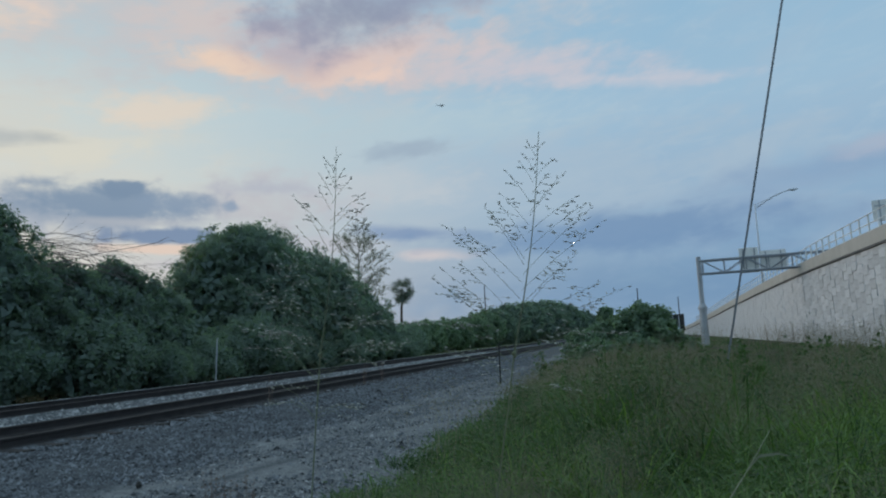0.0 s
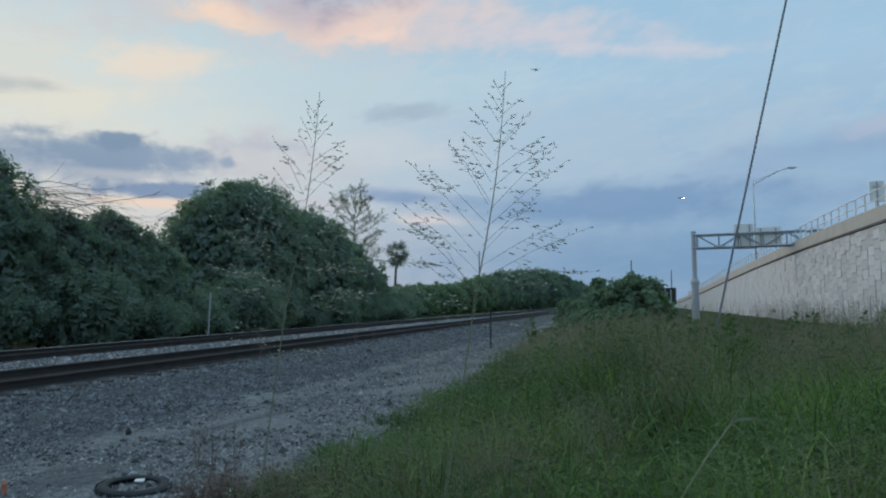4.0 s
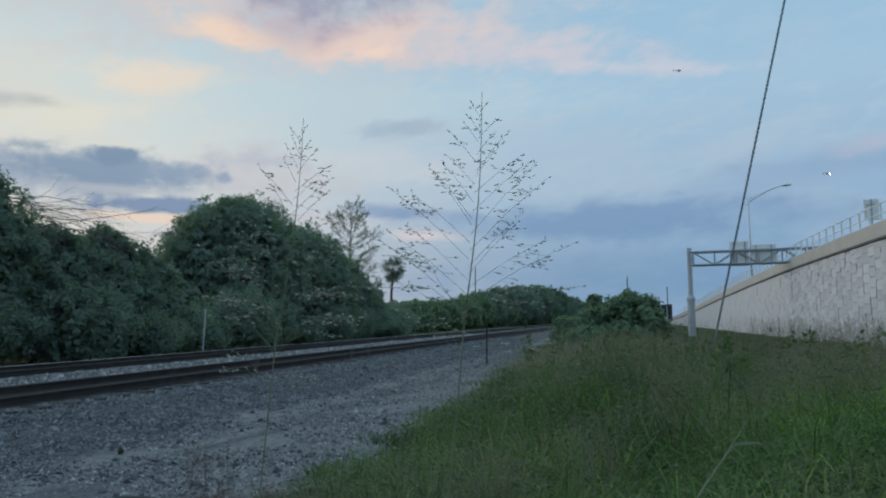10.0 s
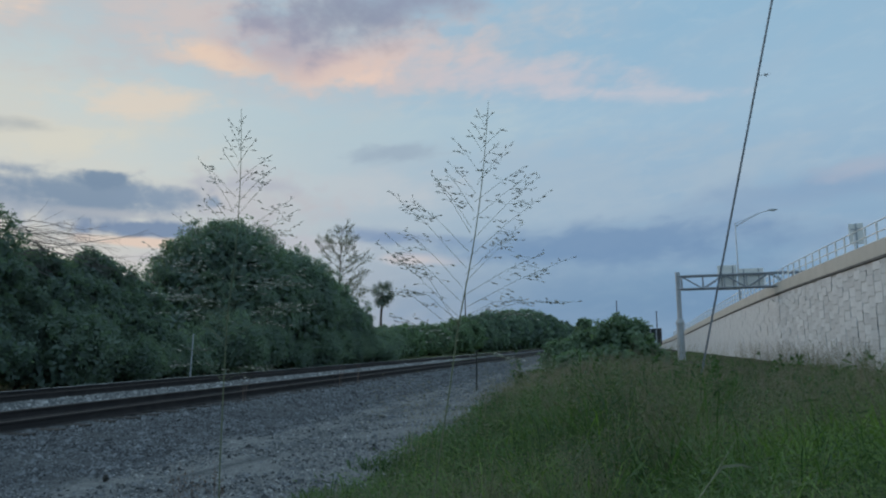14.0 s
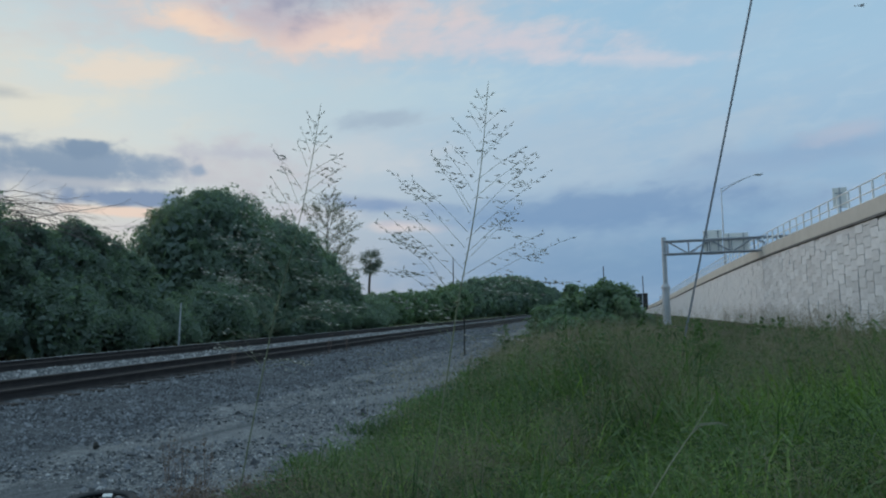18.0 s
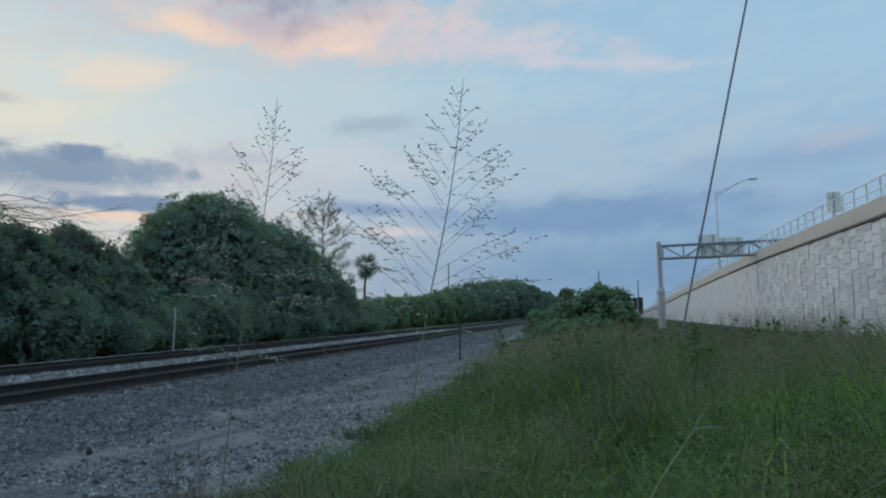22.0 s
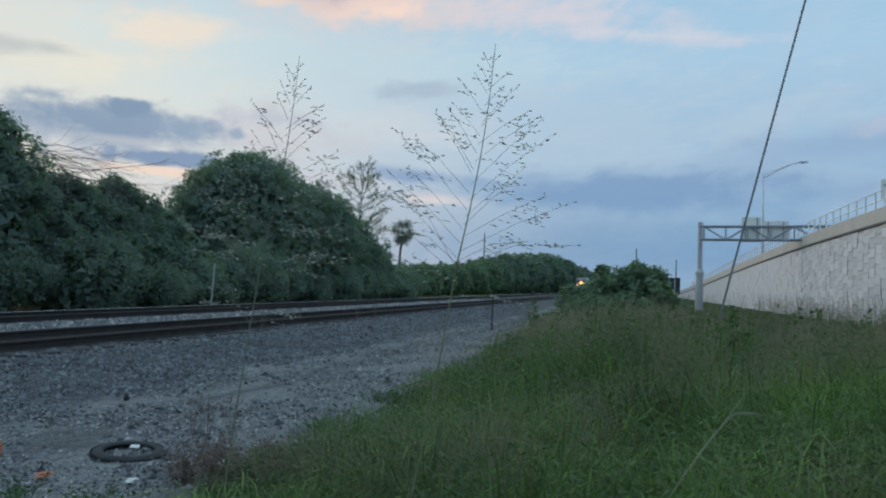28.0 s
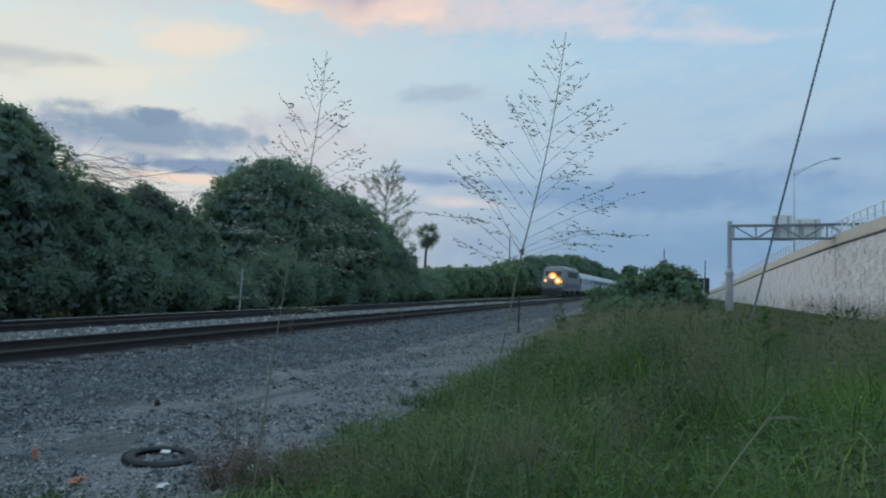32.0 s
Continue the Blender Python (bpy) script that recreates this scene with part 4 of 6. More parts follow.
    s2, u2 = rng.uniform(6.5, 19.0, n), rng.uniform(-10.5, 2.5, n)
    stand = np.sin(u2 * 1.7 + 0.6 * s2) + np.sin(s2 * 1.3 - 0.8 * u2) + 0.8 * np.sin(u2 * 4.1 + s2) > 0.2
    s2, u2 = s2[stand], u2[stand]
    n = len(s2)
    t2 = rng.uniform(0.85, 1.5, n) * np.interp(s2, [6.5, 11, 19], [0.82, 1.0, 0.95])
    more, fs = blades(u2, s2, t2, np.full(n, 0.004), rng.uniform(0.05, 0.25, n), rng)
    tagged(link("tall_seed_stalks", mesh_np("tall_seed_stalks", more, fs), L_SEED), "tall pale stalks of seeding grass", "grass", kind="stuff")
    k2 = 40
    base = np.stack([-VY * u2 + VX * s2, VX * u2 + VY * s2, t2 * 0.82], -1)
    c2 = np.repeat(base, k2, 0) + rng.normal(0, 0.1, (n * k2, 3)) * np.array([1, 1, 1.3])
    more, fs = leaf_cards(c2, rng.uniform(0.006, 0.013, n * k2), rng, 0.0, 2.4, corners=3)
    tagged(link("tall_seed_heads", mesh_np("tall_seed_heads", more, fs), L_SEED), "pale airy seed heads above the grass", "grass", kind="stuff")
    # short bright leaves in front, at the walker's side of the sward
    n = 8000
    s4 = rng.uniform(2.0, 3.6, n)
    u4 = np.interp(s4, EDGE_S, EDGE_U) - 0.35 - rng.random(n) * 4.2
    more, fs = blades(u4, s4, rng.uniform(0.28, 0.62, n), rng.uniform(0.007, 0.014, n), rng.uniform(0.6, 1.9, n), rng)
    tagged(link("front_grass", mesh_np("front_grass", more, fs), L_BRIGHT), "short bright green drooping grass leaves in front", "grass", kind="stuff")
    # a brighter, yellower stand of leafy grass
    n = 11000
    s3, u3 = rng.uniform(3.6, 8.5, n), rng.uniform(-5.5, -1.2, n)
    more, fs = blades(u3, s3, swell(u3, s3) * rng.uniform(0.7, 1.15, n), rng.uniform(0.006, 0.013, n), rng.uniform(0.3, 1.5, n), rng)
    tagged(link("leafy_grass", mesh_np("leafy_grass", more, fs), L_BRIGHT), "bright yellow-green leafy grass in the field", "grass", kind="stuff")
    # a close clump round the wire's anchor
    n = 1500
    q = rng.normal(0, 0.3, (n, 2))
    ua, sa = -VY * 4.42 + VX * 10.9, VX * 4.42 + VY * 10.9
    more, fs = blades(ua + q[:, 0], sa + q[:, 1], rng.uniform(0.75, 1.4, n), rng.uniform(0.007, 0.016, n), rng.uniform(0.1, 0.7, n), rng)
    tagged(link("grass_clump", mesh_np("grass_clump", more, fs), L_GRASS), "close clump of tall green grass round a wire anchor", "grass", kind="stuff")
    tagged(link("seed_heads", mesh_np("seed_heads", co, faces), L_SEED), "misty brown seed heads over tall grass", "grass", kind="stuff")


build_grass()

# ---- retaining wall and highway ramp ----
U_WALL = -13.0


def wall_top(s):
    return float(np.interp(s, [0, 30, 48, 57, 66, 80, 100, 137, 177, 240], [5.85, 5.75, 5.6, 5.5, 5.32, 4.97, 4.37, 3.1, 1.85, 0.4]))


def build_wall():
    # the wall's own frame: x runs along it from s = 0, y away from the railway, z up
    frame_m = Matrix.Translation(at(U_WALL, 0, 0)) @ pose(0, 0, 0, 0, 0, 90 - 15.5)
    root = tagged(empty("retaining_wall", frame_m), "retaining wall of interlocking pale grey concrete panels", "retaining wall", kind="structure")
    bm = bmesh.new()
    ss = list(range(16, 236, 4))
    lo = [bm.verts.new((s, -0.03, -0.3)) for s in ss]
    hi = [bm.verts.new((s, -0.03, wall_top(s))) for s in ss]
    bk = [bm.verts.new((s, -0.5, wall_top(s))) for s in ss]
    for i in range(len(ss) - 1):
        bm.faces.new((lo[i], lo[i + 1], hi[i + 1], hi[i]))
        bm.faces.new((hi[i], hi[i + 1], bk[i + 1], bk[i]))
    part("backing", bm, M_JOINT, root, "dark recessed joints between panels")
    # coping: ledge below, coloured dark to stand for its shadow line, pale parapet above
    for name, y0, y1, z0, z1, mat, label in (("ledge", -0.5, 0.14, 0.0, 0.14, M_SHADOWLINE, "drip ledge with its shadow line put into the colour"), ("parapet", -0.45, 0.1, 0.14, 0.95, M_COPING, "pale concrete parapet")):
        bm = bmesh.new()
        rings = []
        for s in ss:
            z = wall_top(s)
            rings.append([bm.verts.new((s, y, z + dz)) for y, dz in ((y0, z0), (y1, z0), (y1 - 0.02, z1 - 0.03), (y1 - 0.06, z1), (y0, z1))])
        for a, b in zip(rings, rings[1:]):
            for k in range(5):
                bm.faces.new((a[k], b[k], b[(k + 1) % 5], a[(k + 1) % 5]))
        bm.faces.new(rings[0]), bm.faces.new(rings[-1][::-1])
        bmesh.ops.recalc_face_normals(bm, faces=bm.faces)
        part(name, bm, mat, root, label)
    return root


wall = build_wall()


def panel_mesh(w, h, seed):
    """One cast panel with a chamfered rim and a split-stone face."""
    rng = random.Random(seed)
    bm = bmesh.new()
    nx, nz = 3, 2
    front = [[bm.verts.new((w * i / nx, 0.03 + rng.uniform(-0.012, 0.012), h * j / nz)) for i in range(nx + 1)] for j in range(nz + 1)]
    for j in range(nz):
        for i in range(nx):
            bm.faces.new((front[j][i + 1], front[j][i], front[j + 1][i], front[j + 1][i + 1]))
    rim = [front[0][i] for i in range(nx + 1)] + [front[j][nx] for j in range(1, nz + 1)] + [front[nz][i] for i in range(nx - 1, -1, -1)] + [front[j][0] for j in range(nz - 1, 0, -1)]
    back = [bm.verts.new((min(max(v.co.x, -0.0), w) + (0.02 if v.co.x < 0.01 else -0.02 if v.co.x > w - 0.01 else 0), -0.03, v.co.z)) for v in rim]
    n = len(rim)
    for i in range(n):
        bm.faces.new((rim[i], rim[(i + 1) % n], back[(i + 1) % n], back[i]))
    me = bpy.data.meshes.new("panel")
    bm.to_mesh(me)
    bm.free()
    me.materials.append(M_PANEL)
    return me


def build_panels():
    """Narrow staggered panels: those nearest singly, the rest of the wall joined."""
    w, h = 1.0, 0.56
    whole = [panel_mesh(w - 0.015, h - 0.03, i) for i in range(5)]
    rng = random.Random(3)
    far = bmesh.new()
    for col in range(206):
        s = 27 + col * w
        top = min(wall_top(s), wall_top(s + w)) - 0.02
        z = (0.0, -0.28, -0.1, -0.4)[col % 4]
        while z < top - 0.1:
            hh = min(h, top - z)
            proud = rng.choice((0.0, 0.012, 0.025, 0.045))
            if 33 < s < 62 and z > 0.3:
                ob = new("panel", whole[rng.randrange(5)])
                ob.parent = wall
                ob.location, ob.scale = (s, proud, z), (1, 1, hh / h)
            else:
                box(far, s, s + w - 0.015, -0.03, 0.025 + proud, z, z + hh - 0.03)
            z += h
    tagged(part("far_panels", far, M_PANEL, wall), kind="stuff")


def build_railing():
    """Two-rail aluminium railing on the parapet."""
    frame_m = Matrix.Translation(at(U_WALL, 0, 0)) @ pose(0, 0, 0, 0, 0, 90 - 15.5)
    root = tagged(empty("railing", frame_m), "pale aluminium two-rail railing on a concrete parapet", "railing")
    ss = [20 + 1.7 * i for i in range(88)]
    bm = boxed(-0.045, 0.045, -0.045, 0.045, 0.0, 1.05, 0.008)
    first = part("post", bm, M_ALU, root)
    for i, s in enumerate(ss):
        ob = first if i == 0 else new("post", first.data)
        ob.parent = root
        ob.location = (s, -0.2, wall_top(s) + 0.94)
    for dz in (0.5, 1.04):
        part("rail", tube(bmesh.new(), [(s, -0.2, wall_top(s) + 0.94 + dz) for s in ss], 0.035, 8), M_ALU, root)


build_railing()


def build_ramp_road():
    """The road deck behind the parapet, which carries the lamp and the signs."""
    bm = bmesh.new()
    ss = list(range(16, 240, 8))
    rows = [[bm.verts.new(at(u, s, wall_top(s) + 0.1)) for u in (U_WALL - 0.4, U_WALL - 16)] for s in ss]
    for a, b in zip(rows, rows[1:]):
        bm.faces.new((a[0], b[0], b[1], a[1]))
    low = [[bm.verts.new(at(U_WALL - 16, s, wall_top(s) + 0.1)), bm.verts.new(at(U_WALL - 16, s, -0.2))] for s in ss]
    for a, b in zip(low, low[1:]):
        bm.faces.new((a[0], b[0], b[1], a[1]))
    tagged(part("road", bm, surface("asphalt", [(0.045, 0.045, 0.047), (0.07, 0.07, 0.072)], 0.9, 1, 30, 0.1)), "grey asphalt ramp road behind a parapet", "road", kind="structure")


build_ramp_road()


def build_gantry():
    x0, y0 = 21.79, 58.14
    across = Vector((30.73 - 21.79, 53.95 - 58.14, 0)).normalized()
    turn = math.degrees(math.atan2(across.y, across.x))
    root = tagged(empty("sign_gantry", pose(x0, y0, 0, 0, 0, turn)), "grey steel overhead sign gantry with a lattice beam", "sign gantry")
    part("column", tube(bmesh.new(), [(0, 0, 3.35), (0, 0, 7.55)], [0.2, 0.2], 14), M_GALV, root, smooth=False)
    part("column_base", tube(bmesh.new(), [(0, 0, -0.2), (0, 0, 3.2)], [0.34, 0.3], 14), M_GALV, root)
    part("flange", tube(bmesh.new(), [(0, 0, 3.12), (0, 0, 3.3), (0, 0, 3.62)], [0.38, 0.38, 0.22], 14), M_GALV, root, "bolted collar of the column")
    part("cap", tube(bmesh.new(), [(0, 0, 7.55), (0, 0, 7.62)], [0.23, 0.18], 14), M_GALV, root)
    z0, z1, d, length = 6.12, 7.22, 0.55, 16.0
    for z in (z0, z1):
        for y in (-d, d):
            part("chord", tube(bmesh.new(), [(0, y, z), (length, y, z)], 0.075, 8), M_TRUSS, root)
    n = 9
    for i in range(n + 1):
        x = 0.3 + (length - 0.6) * i / n
        for y in (-d, d):
            part("upright", tube(bmesh.new(), [(x, y, z0), (x, y, z1)], 0.04, 6), M_TRUSS, root)
            if i < n:
                x2 = 0.3 + (length - 0.6) * (i + 1) / n
                a, b = (z0, z1) if i % 2 else (z1, z0)
                part("diagonal", tube(bmesh.new(), [(x, y, a), (x2, y, b)], 0.04, 6), M_TRUSS, root)
        part("cross_tie", tube(bmesh.new(), [(x, -d, z0), (x, d, z1)], 0.035, 6), M_TRUSS, root)
    for x, w, za, zb in ((3.95, 1.5, 6.0, 8.1), (5.8, 1.9, 6.2, 7.75)):
        sign = part("sign_panel", boxed(x - w / 2, x + w / 2, d + 0.12, d + 0.2, za, zb, 0.01), M_SIGNBACK, root, "plain back of a road sign panel")
        for k in (-0.3, 0.3):
            part("bracket", boxed(x + k * w - 0.04, x + k * w + 0.04, d + 0.04, d + 0.12, za + 0.05, zb - 0.05), M_TRUSS, sign)


build_gantry()


def build_street_lamp():
    x, y = 35.9, 77.0
    root = tagged(empty("street_lamp", pose(x, y, wall_top(86) - 0.2, 0, 0, math.degrees(math.atan2(-1.78, 3.6)))), "grey street lamp with a long curved arm", "street lamp")
    h = 15.2 - wall_top(86) + 0.2
    pole = part("pole", tube(bmesh.new(), [(0, 0, 0), (0, 0, h + 0.15)], [0.12, 0.07], 10), M_LAMPPOST, root, smooth=True)
    arm = part("arm", tube(bmesh.new(), [(0, 0, h - 0.35), (1.4, 0, h + 0.45), (2.8, 0, h + 1.1), (3.6, 0, h + 1.3)], 0.045, 8), M_LAMPPOST, root, smooth=True)
    part("brace", tube(bmesh.new(), [(0, 0, h), (1.4, 0, h + 0.6), (2.6, 0, h + 1.08)], 0.03, 6), M_LAMPPOST, arm)
    bm = bmesh.new()
    bmesh.ops.create_uvsphere(bm, u_segments=12, v_segments=8, radius=1.0)
    bmesh.ops.transform(bm, matrix=Matrix.Translation((4.0, 0, h + 1.33)) @ Matrix.Diagonal((0.55, 0.2, 0.11, 1)), verts=bm.verts)
    head = part("lamp_head", bm, M_LAMPPOST, root, "cobra-head lantern, unlit", smooth=True)
    part("lens", boxed(3.75, 4.25, -0.12, 0.12, h + 1.19, h + 1.24, 0.02), M_PLASTIC, head)


build_street_lamp()


def build_road_sign():
    """A small sign on the parapet, seen from behind."""
    p = at(U_WALL - 0.6, 43.0, 0)
    root = tagged(empty("road_sign", pose(p.x, p.y, wall_top(43) + 0.9, 0, 0, -30)), "small road sign on a post seen from its grey back", "road sign")
    part("post", boxed(-0.04, 0.04, -0.03, 0.03, -0.7, 1.75, 0.006), M_GALV, root)
    part("sign_plate", boxed(-0.36, 0.36, 0.03, 0.055, 0.55, 1.75, 0.01), M_SIGNBACK, root)
    part("bracket", boxed(-0.25, 0.25, 0.0, 0.032, 1.4, 1.46), M_GALV, root)


build_road_sign()


def build_far_poles():
    for i, (x, y, h) in enumerate(((40.64, 144.4, 10.4), (8.7, 149.7, 12.9), (51.0, 150.0, 8.5))):
        root = tagged(empty("utility_pole", pose(x, y, 0)), "thin dark utility pole beyond the trees", "utility pole", "distant poles")
        part("pole", tube(bmesh.new(), [(0, 0, -0.1), (0, 0, h)], [0.15, 0.1], 8), M_DARKPOST, root, smooth=True)
        part("cap", tube(bmesh.new(), [(0, 0, h), (0, 0, h + 0.12)], [0.12, 0.05], 8), M_DARKPOST, root)


build_far_poles()


def build_far_board():
    """The dark board on posts beyond the bush, and the patrol car under it."""
    root = tagged(empty("roadside_board", pose(47.0, 142.4, 0, 0, 0, -18)), "dark green roadside board on pale posts", "road sign")
    part("board", boxed(-2.9, 2.2, -0.08, 0.08, 2.0, 4.55, 0.03), M_BOARD, root)
    part("end_panel", boxed(1.3, 2.2, -0.16, -0.085, 1.2, 4.6, 0.02), M_DARKPOST, root, "black end panel")
    for x in (-2.4, 0.0, 1.15):
        part("post", boxed(x - 0.09, x + 0.09, -0.28, -0.17, -0.2, 4.3, 0.02), M_GALV, root)
    car = tagged(empty("patrol_car", pose(46.6, 139.0, 0, 0, 0, 70)), "pale car standing beyond the bush with its lights on", "car")
    body = [(-2.3, 0.35), (2.3, 0.35), (2.35, 0.8), (1.5, 0.95), (0.8, 1.42), (-0.9, 1.45), (-1.6, 1.0), (-2.3, 0.92)]
    part("body", prism(bmesh.new(), body, -0.88, 0.88), M_CAR, car)
    part("windscreen", prism(bmesh.new(), [(1.38, 0.98), (0.82, 1.36), (0.86, 1.38), (1.44, 0.99)], -0.75, 0.75), M_GLASS, car)
    for x in (-1.4, 1.4):
        for y in (-0.9, 0.72):
            wheel = part("wheel", tube(bmesh.new(), [(x, y, 0.33), (x, y + 0.18, 0.33)], 0.33, 16), M_TYRE, car)
            part("rim", tube(bmesh.new(), [(x, y - 0.006, 0.33), (x, y + 0.186, 0.33)], 0.2, 12), M_GALV, wheel)


build_far_board()


def build_beacon():
    """A turning warning lamp with red, blue and white faces."""
    root = tagged(empty("warning_beacon", pose(42.39, 136.0, 3.2)), "turning warning beacon with red, blue and white faces", "warning light")
    part("mast", tube(bmesh.new(), [(0, 0, -3.25), (0, 0, -0.2)], 0.05, 8), M_DARKPOST, root)
    part("base", tube(bmesh.new(), [(0, 0, -0.22), (0, 0, -0.14)], 0.2, 12), M_DARKPOST, root)
    for k, (mat, nm) in enumerate(((M_WHITE, "white_lens"), (M_RED, "red_lens"), (M_BLUE, "blue_lens"), (M_RED, "red_lens"))):
        bm = boxed(-0.2, 0.2, -0.26, -0.22, -0.18, 0.18, 0.02)
        bmesh.ops.transform(bm, matrix=pose(0, 0, 0, 0, 0, 90 * k), verts=bm.verts)
        part(nm, bm, mat, root)
    part("core", boxed(-0.21, 0.21, -0.21, 0.21, -0.19, 0.19, 0.02), M_DARKPOST, root)
    return root


beacon = build_beacon()


def build_marker_lamp():
    root = tagged(empty("marker_lamp", pose(44.3, 136.0, 2.35)), "steady amber warning lamp on a thin mast", "warning light")
    part("mast", tube(bmesh.new(), [(0, 0, -2.4), (0, 0, -0.15)], 0.04, 8), M_DARKPOST, root)
    part("housing", boxed(-0.2, 0.2, -0.08, 0.1, -0.17, 0.17, 0.03), M_DARKPOST, root)
    part("lens", tube(bmesh.new(), [(0, -0.08, 0), (0, -0.13, 0)], [0.15, 0.12], 14), M_AMBER, root, "glowing amber lens")


build_marker_lamp()

# ---- near things ----


def build_guy_wire():
    foot, head = Vector((4.74, 11.56, 0.0)), Vector((5.72, 10.55, 6.85))
    foot = Vector((4.75, 11.56, 1.35)).lerp(head, -1.35 / 5.5)
    far = foot.lerp(head, 2.0)
    root = tagged(empty("guy_wire", Matrix.Translation(foot)), "taut twisted steel guy wire anchored in the grass", "guy wire")
    d = far - foot
    a = d.normalized().orthogonal().normalized()
    b = d.normalized().cross(a)
    for k in range(3):
        pts = []
        for i in range(181):
            t = i / 180
            w = 6.283 * (k / 3 + t * 45)
            pts.append(d * t + (a * math.cos(w) + b * math.sin(w)) * 0.009)
        part("strand", tube(bmesh.new(), pts, 0.0115, 5), M_WIRE, root)
    part("anchor_rod", tube(bmesh.new(), [d * -0.01, d * 0.02], 0.028, 8), M_GALV, root)
    part("clamp", tube(bmesh.new(), [d * 0.015, d * 0.028], 0.036, 8), M_GALV, root)


build_guy_wire()


def build_tyre():
    root = tagged(empty("tyre", pose(-2.61, 6.0, -0.03, 2, 3, 20)), "worn black car tyre lying on sandy gravel", "tyre")
    ring = [(r, z * 0.72) for r, z in [(0.20, -0.075), (0.225, -0.09), (0.265, -0.09), (0.29, -0.07), (0.3, -0.03), (0.3, 0.03), (0.29, 0.07), (0.265, 0.09), (0.225, 0.09), (0.2, 0.075), (0.21, 0.055), (0.265, 0.05), (0.28, 0.0), (0.265, -0.05), (0.21, -0.055)]]
    bm = bmesh.new()
    n = 40
    rings = [[bm.verts.new((math.cos(6.2832 * i / n) * r, math.sin(6.2832 * i / n) * r, z)) for r, z in ring] for i in range(n)]
    for i in range(n):
        for k in range(len(ring)):
            bm.faces.new((rings[i][k], rings[(i + 1) % n][k], rings[(i + 1) % n][(k + 1) % len(ring)], rings[i][(k + 1) % len(ring)]))
    bmesh.ops.recalc_face_normals(bm, faces=bm.faces)
    part("casing", bm, M_TYRE, root, smooth=True)
    bm = bmesh.new()
    for i in range(60):
        a = 6.2832 * i / 60
        for z in (-0.03, 0.03):
            m = pose(0, 0, 0, 0, 0, math.degrees(a)) @ Matrix.Translation((0.3, 0, z)) @ pose(0, 0, 0, 18 if z > 0 else -18)
            box(bm, -0.004, 0.006, -0.011, 0.011, -0.024, 0.024, 0.0, m)
    part("tread", bm, M_TYRE, root)
    tagged(part("paper_label", boxed(-0.045, 0.035, 0.02, 0.06, 0.0, 0.008, 0.002), M_PAPER), "white paper scrap lying inside a tyre", "litter").matrix_basis = pose(-2.6, 6.07, 0.012, 24, 0, 4)


build_tyre()


def crumpled(name, place, size, material, label, seed, flat=0.5):
    bm = bmesh.new()
    bmesh.ops.create_icosphere(bm, subdivisions=2, radius=1.0)
    rng = random.Random(seed)
    for v in bm.verts:
        k = 0.7 + 0.5 * noise.noise(v.co * 1.6 + Vector((seed, 0, 0))) + rng.uniform(-0.1, 0.1)
        v.co = Vector((v.co.x * size[0], v.co.y * size[1], v.co.z * size[2])) * k
    ob = part(name, bm, material)
    ob.matrix_basis = Matrix.Translation(place) @ pose(0, 0, 0, 0, 0, 40 * seed)
    tagged(ob, label, "litter", "litter on the path")


crumpled("crumpled_wrapper", Vector((-2.85, 5.15, 0.04)), (0.1, 0.06, 0.03), M_ORANGE, "crumpled orange plastic wrapper on gravel", 2)
crumpled("orange_scrap", Vector((-3.61, 5.82, 0.05)), (0.035, 0.03, 0.08), M_ORANGE, "small orange plastic scrap on gravel", 3)
crumpled("plastic_cup", Vector((-1.63, 5.51, 0.07)), (0.07, 0.06, 0.06), M_PLASTIC, "pale plastic cup lying in weeds", 4)
crumpled("plastic_bag", Vector((-1.55, 5.04, 0.06)), (0.11, 0.06, 0.05), M_PAPER, "crumpled white plastic bag in weeds", 5)
crumpled("flat_scrap", Vector((-2.19, 5.14, 0.03)), (0.08, 0.04, 0.015), M_PAPER, "flattened pale scrap on the path", 6)
crumpled("dark_rock", at(5.78, 7.0, 0.06), (0.06, 0.05, 0.05), M_DARKPOST, "dark rock on pale ballast", 7)


def build_posts():
    root = tagged(empty("fence_post", Matrix.Translation((-9.85, 29.25, 0.0)) @ pose(0, 0, 0, 0, 2.0, 0)), "thin pale metal post by the wood", "post")
    part("shaft", boxed(-0.026, 0.026, -0.025, 0.025, -0.2, 2.03, 0.006), M_GALV, root)
    part("cap", boxed(-0.045, 0.045, -0.04, 0.04, 2.03, 2.06, 0.006), M_GALV, root)
    root = tagged(empty("stake", Matrix.Translation((1.78, 23.92, 0.0)) @ pose(0, 0, 0, 0, 0.5, 0)), "dark slim stake at the edge of the grass", "post")
    part("shaft", boxed(-0.025, 0.025, -0.025, 0.025, -0.2, 1.3, 0.006), M_DARKPOST, root)
    part("cap", boxed(-0.03, 0.03, -0.03, 0.03, 1.3, 1.33, 0.006), M_DARKPOST, root)


build_posts()


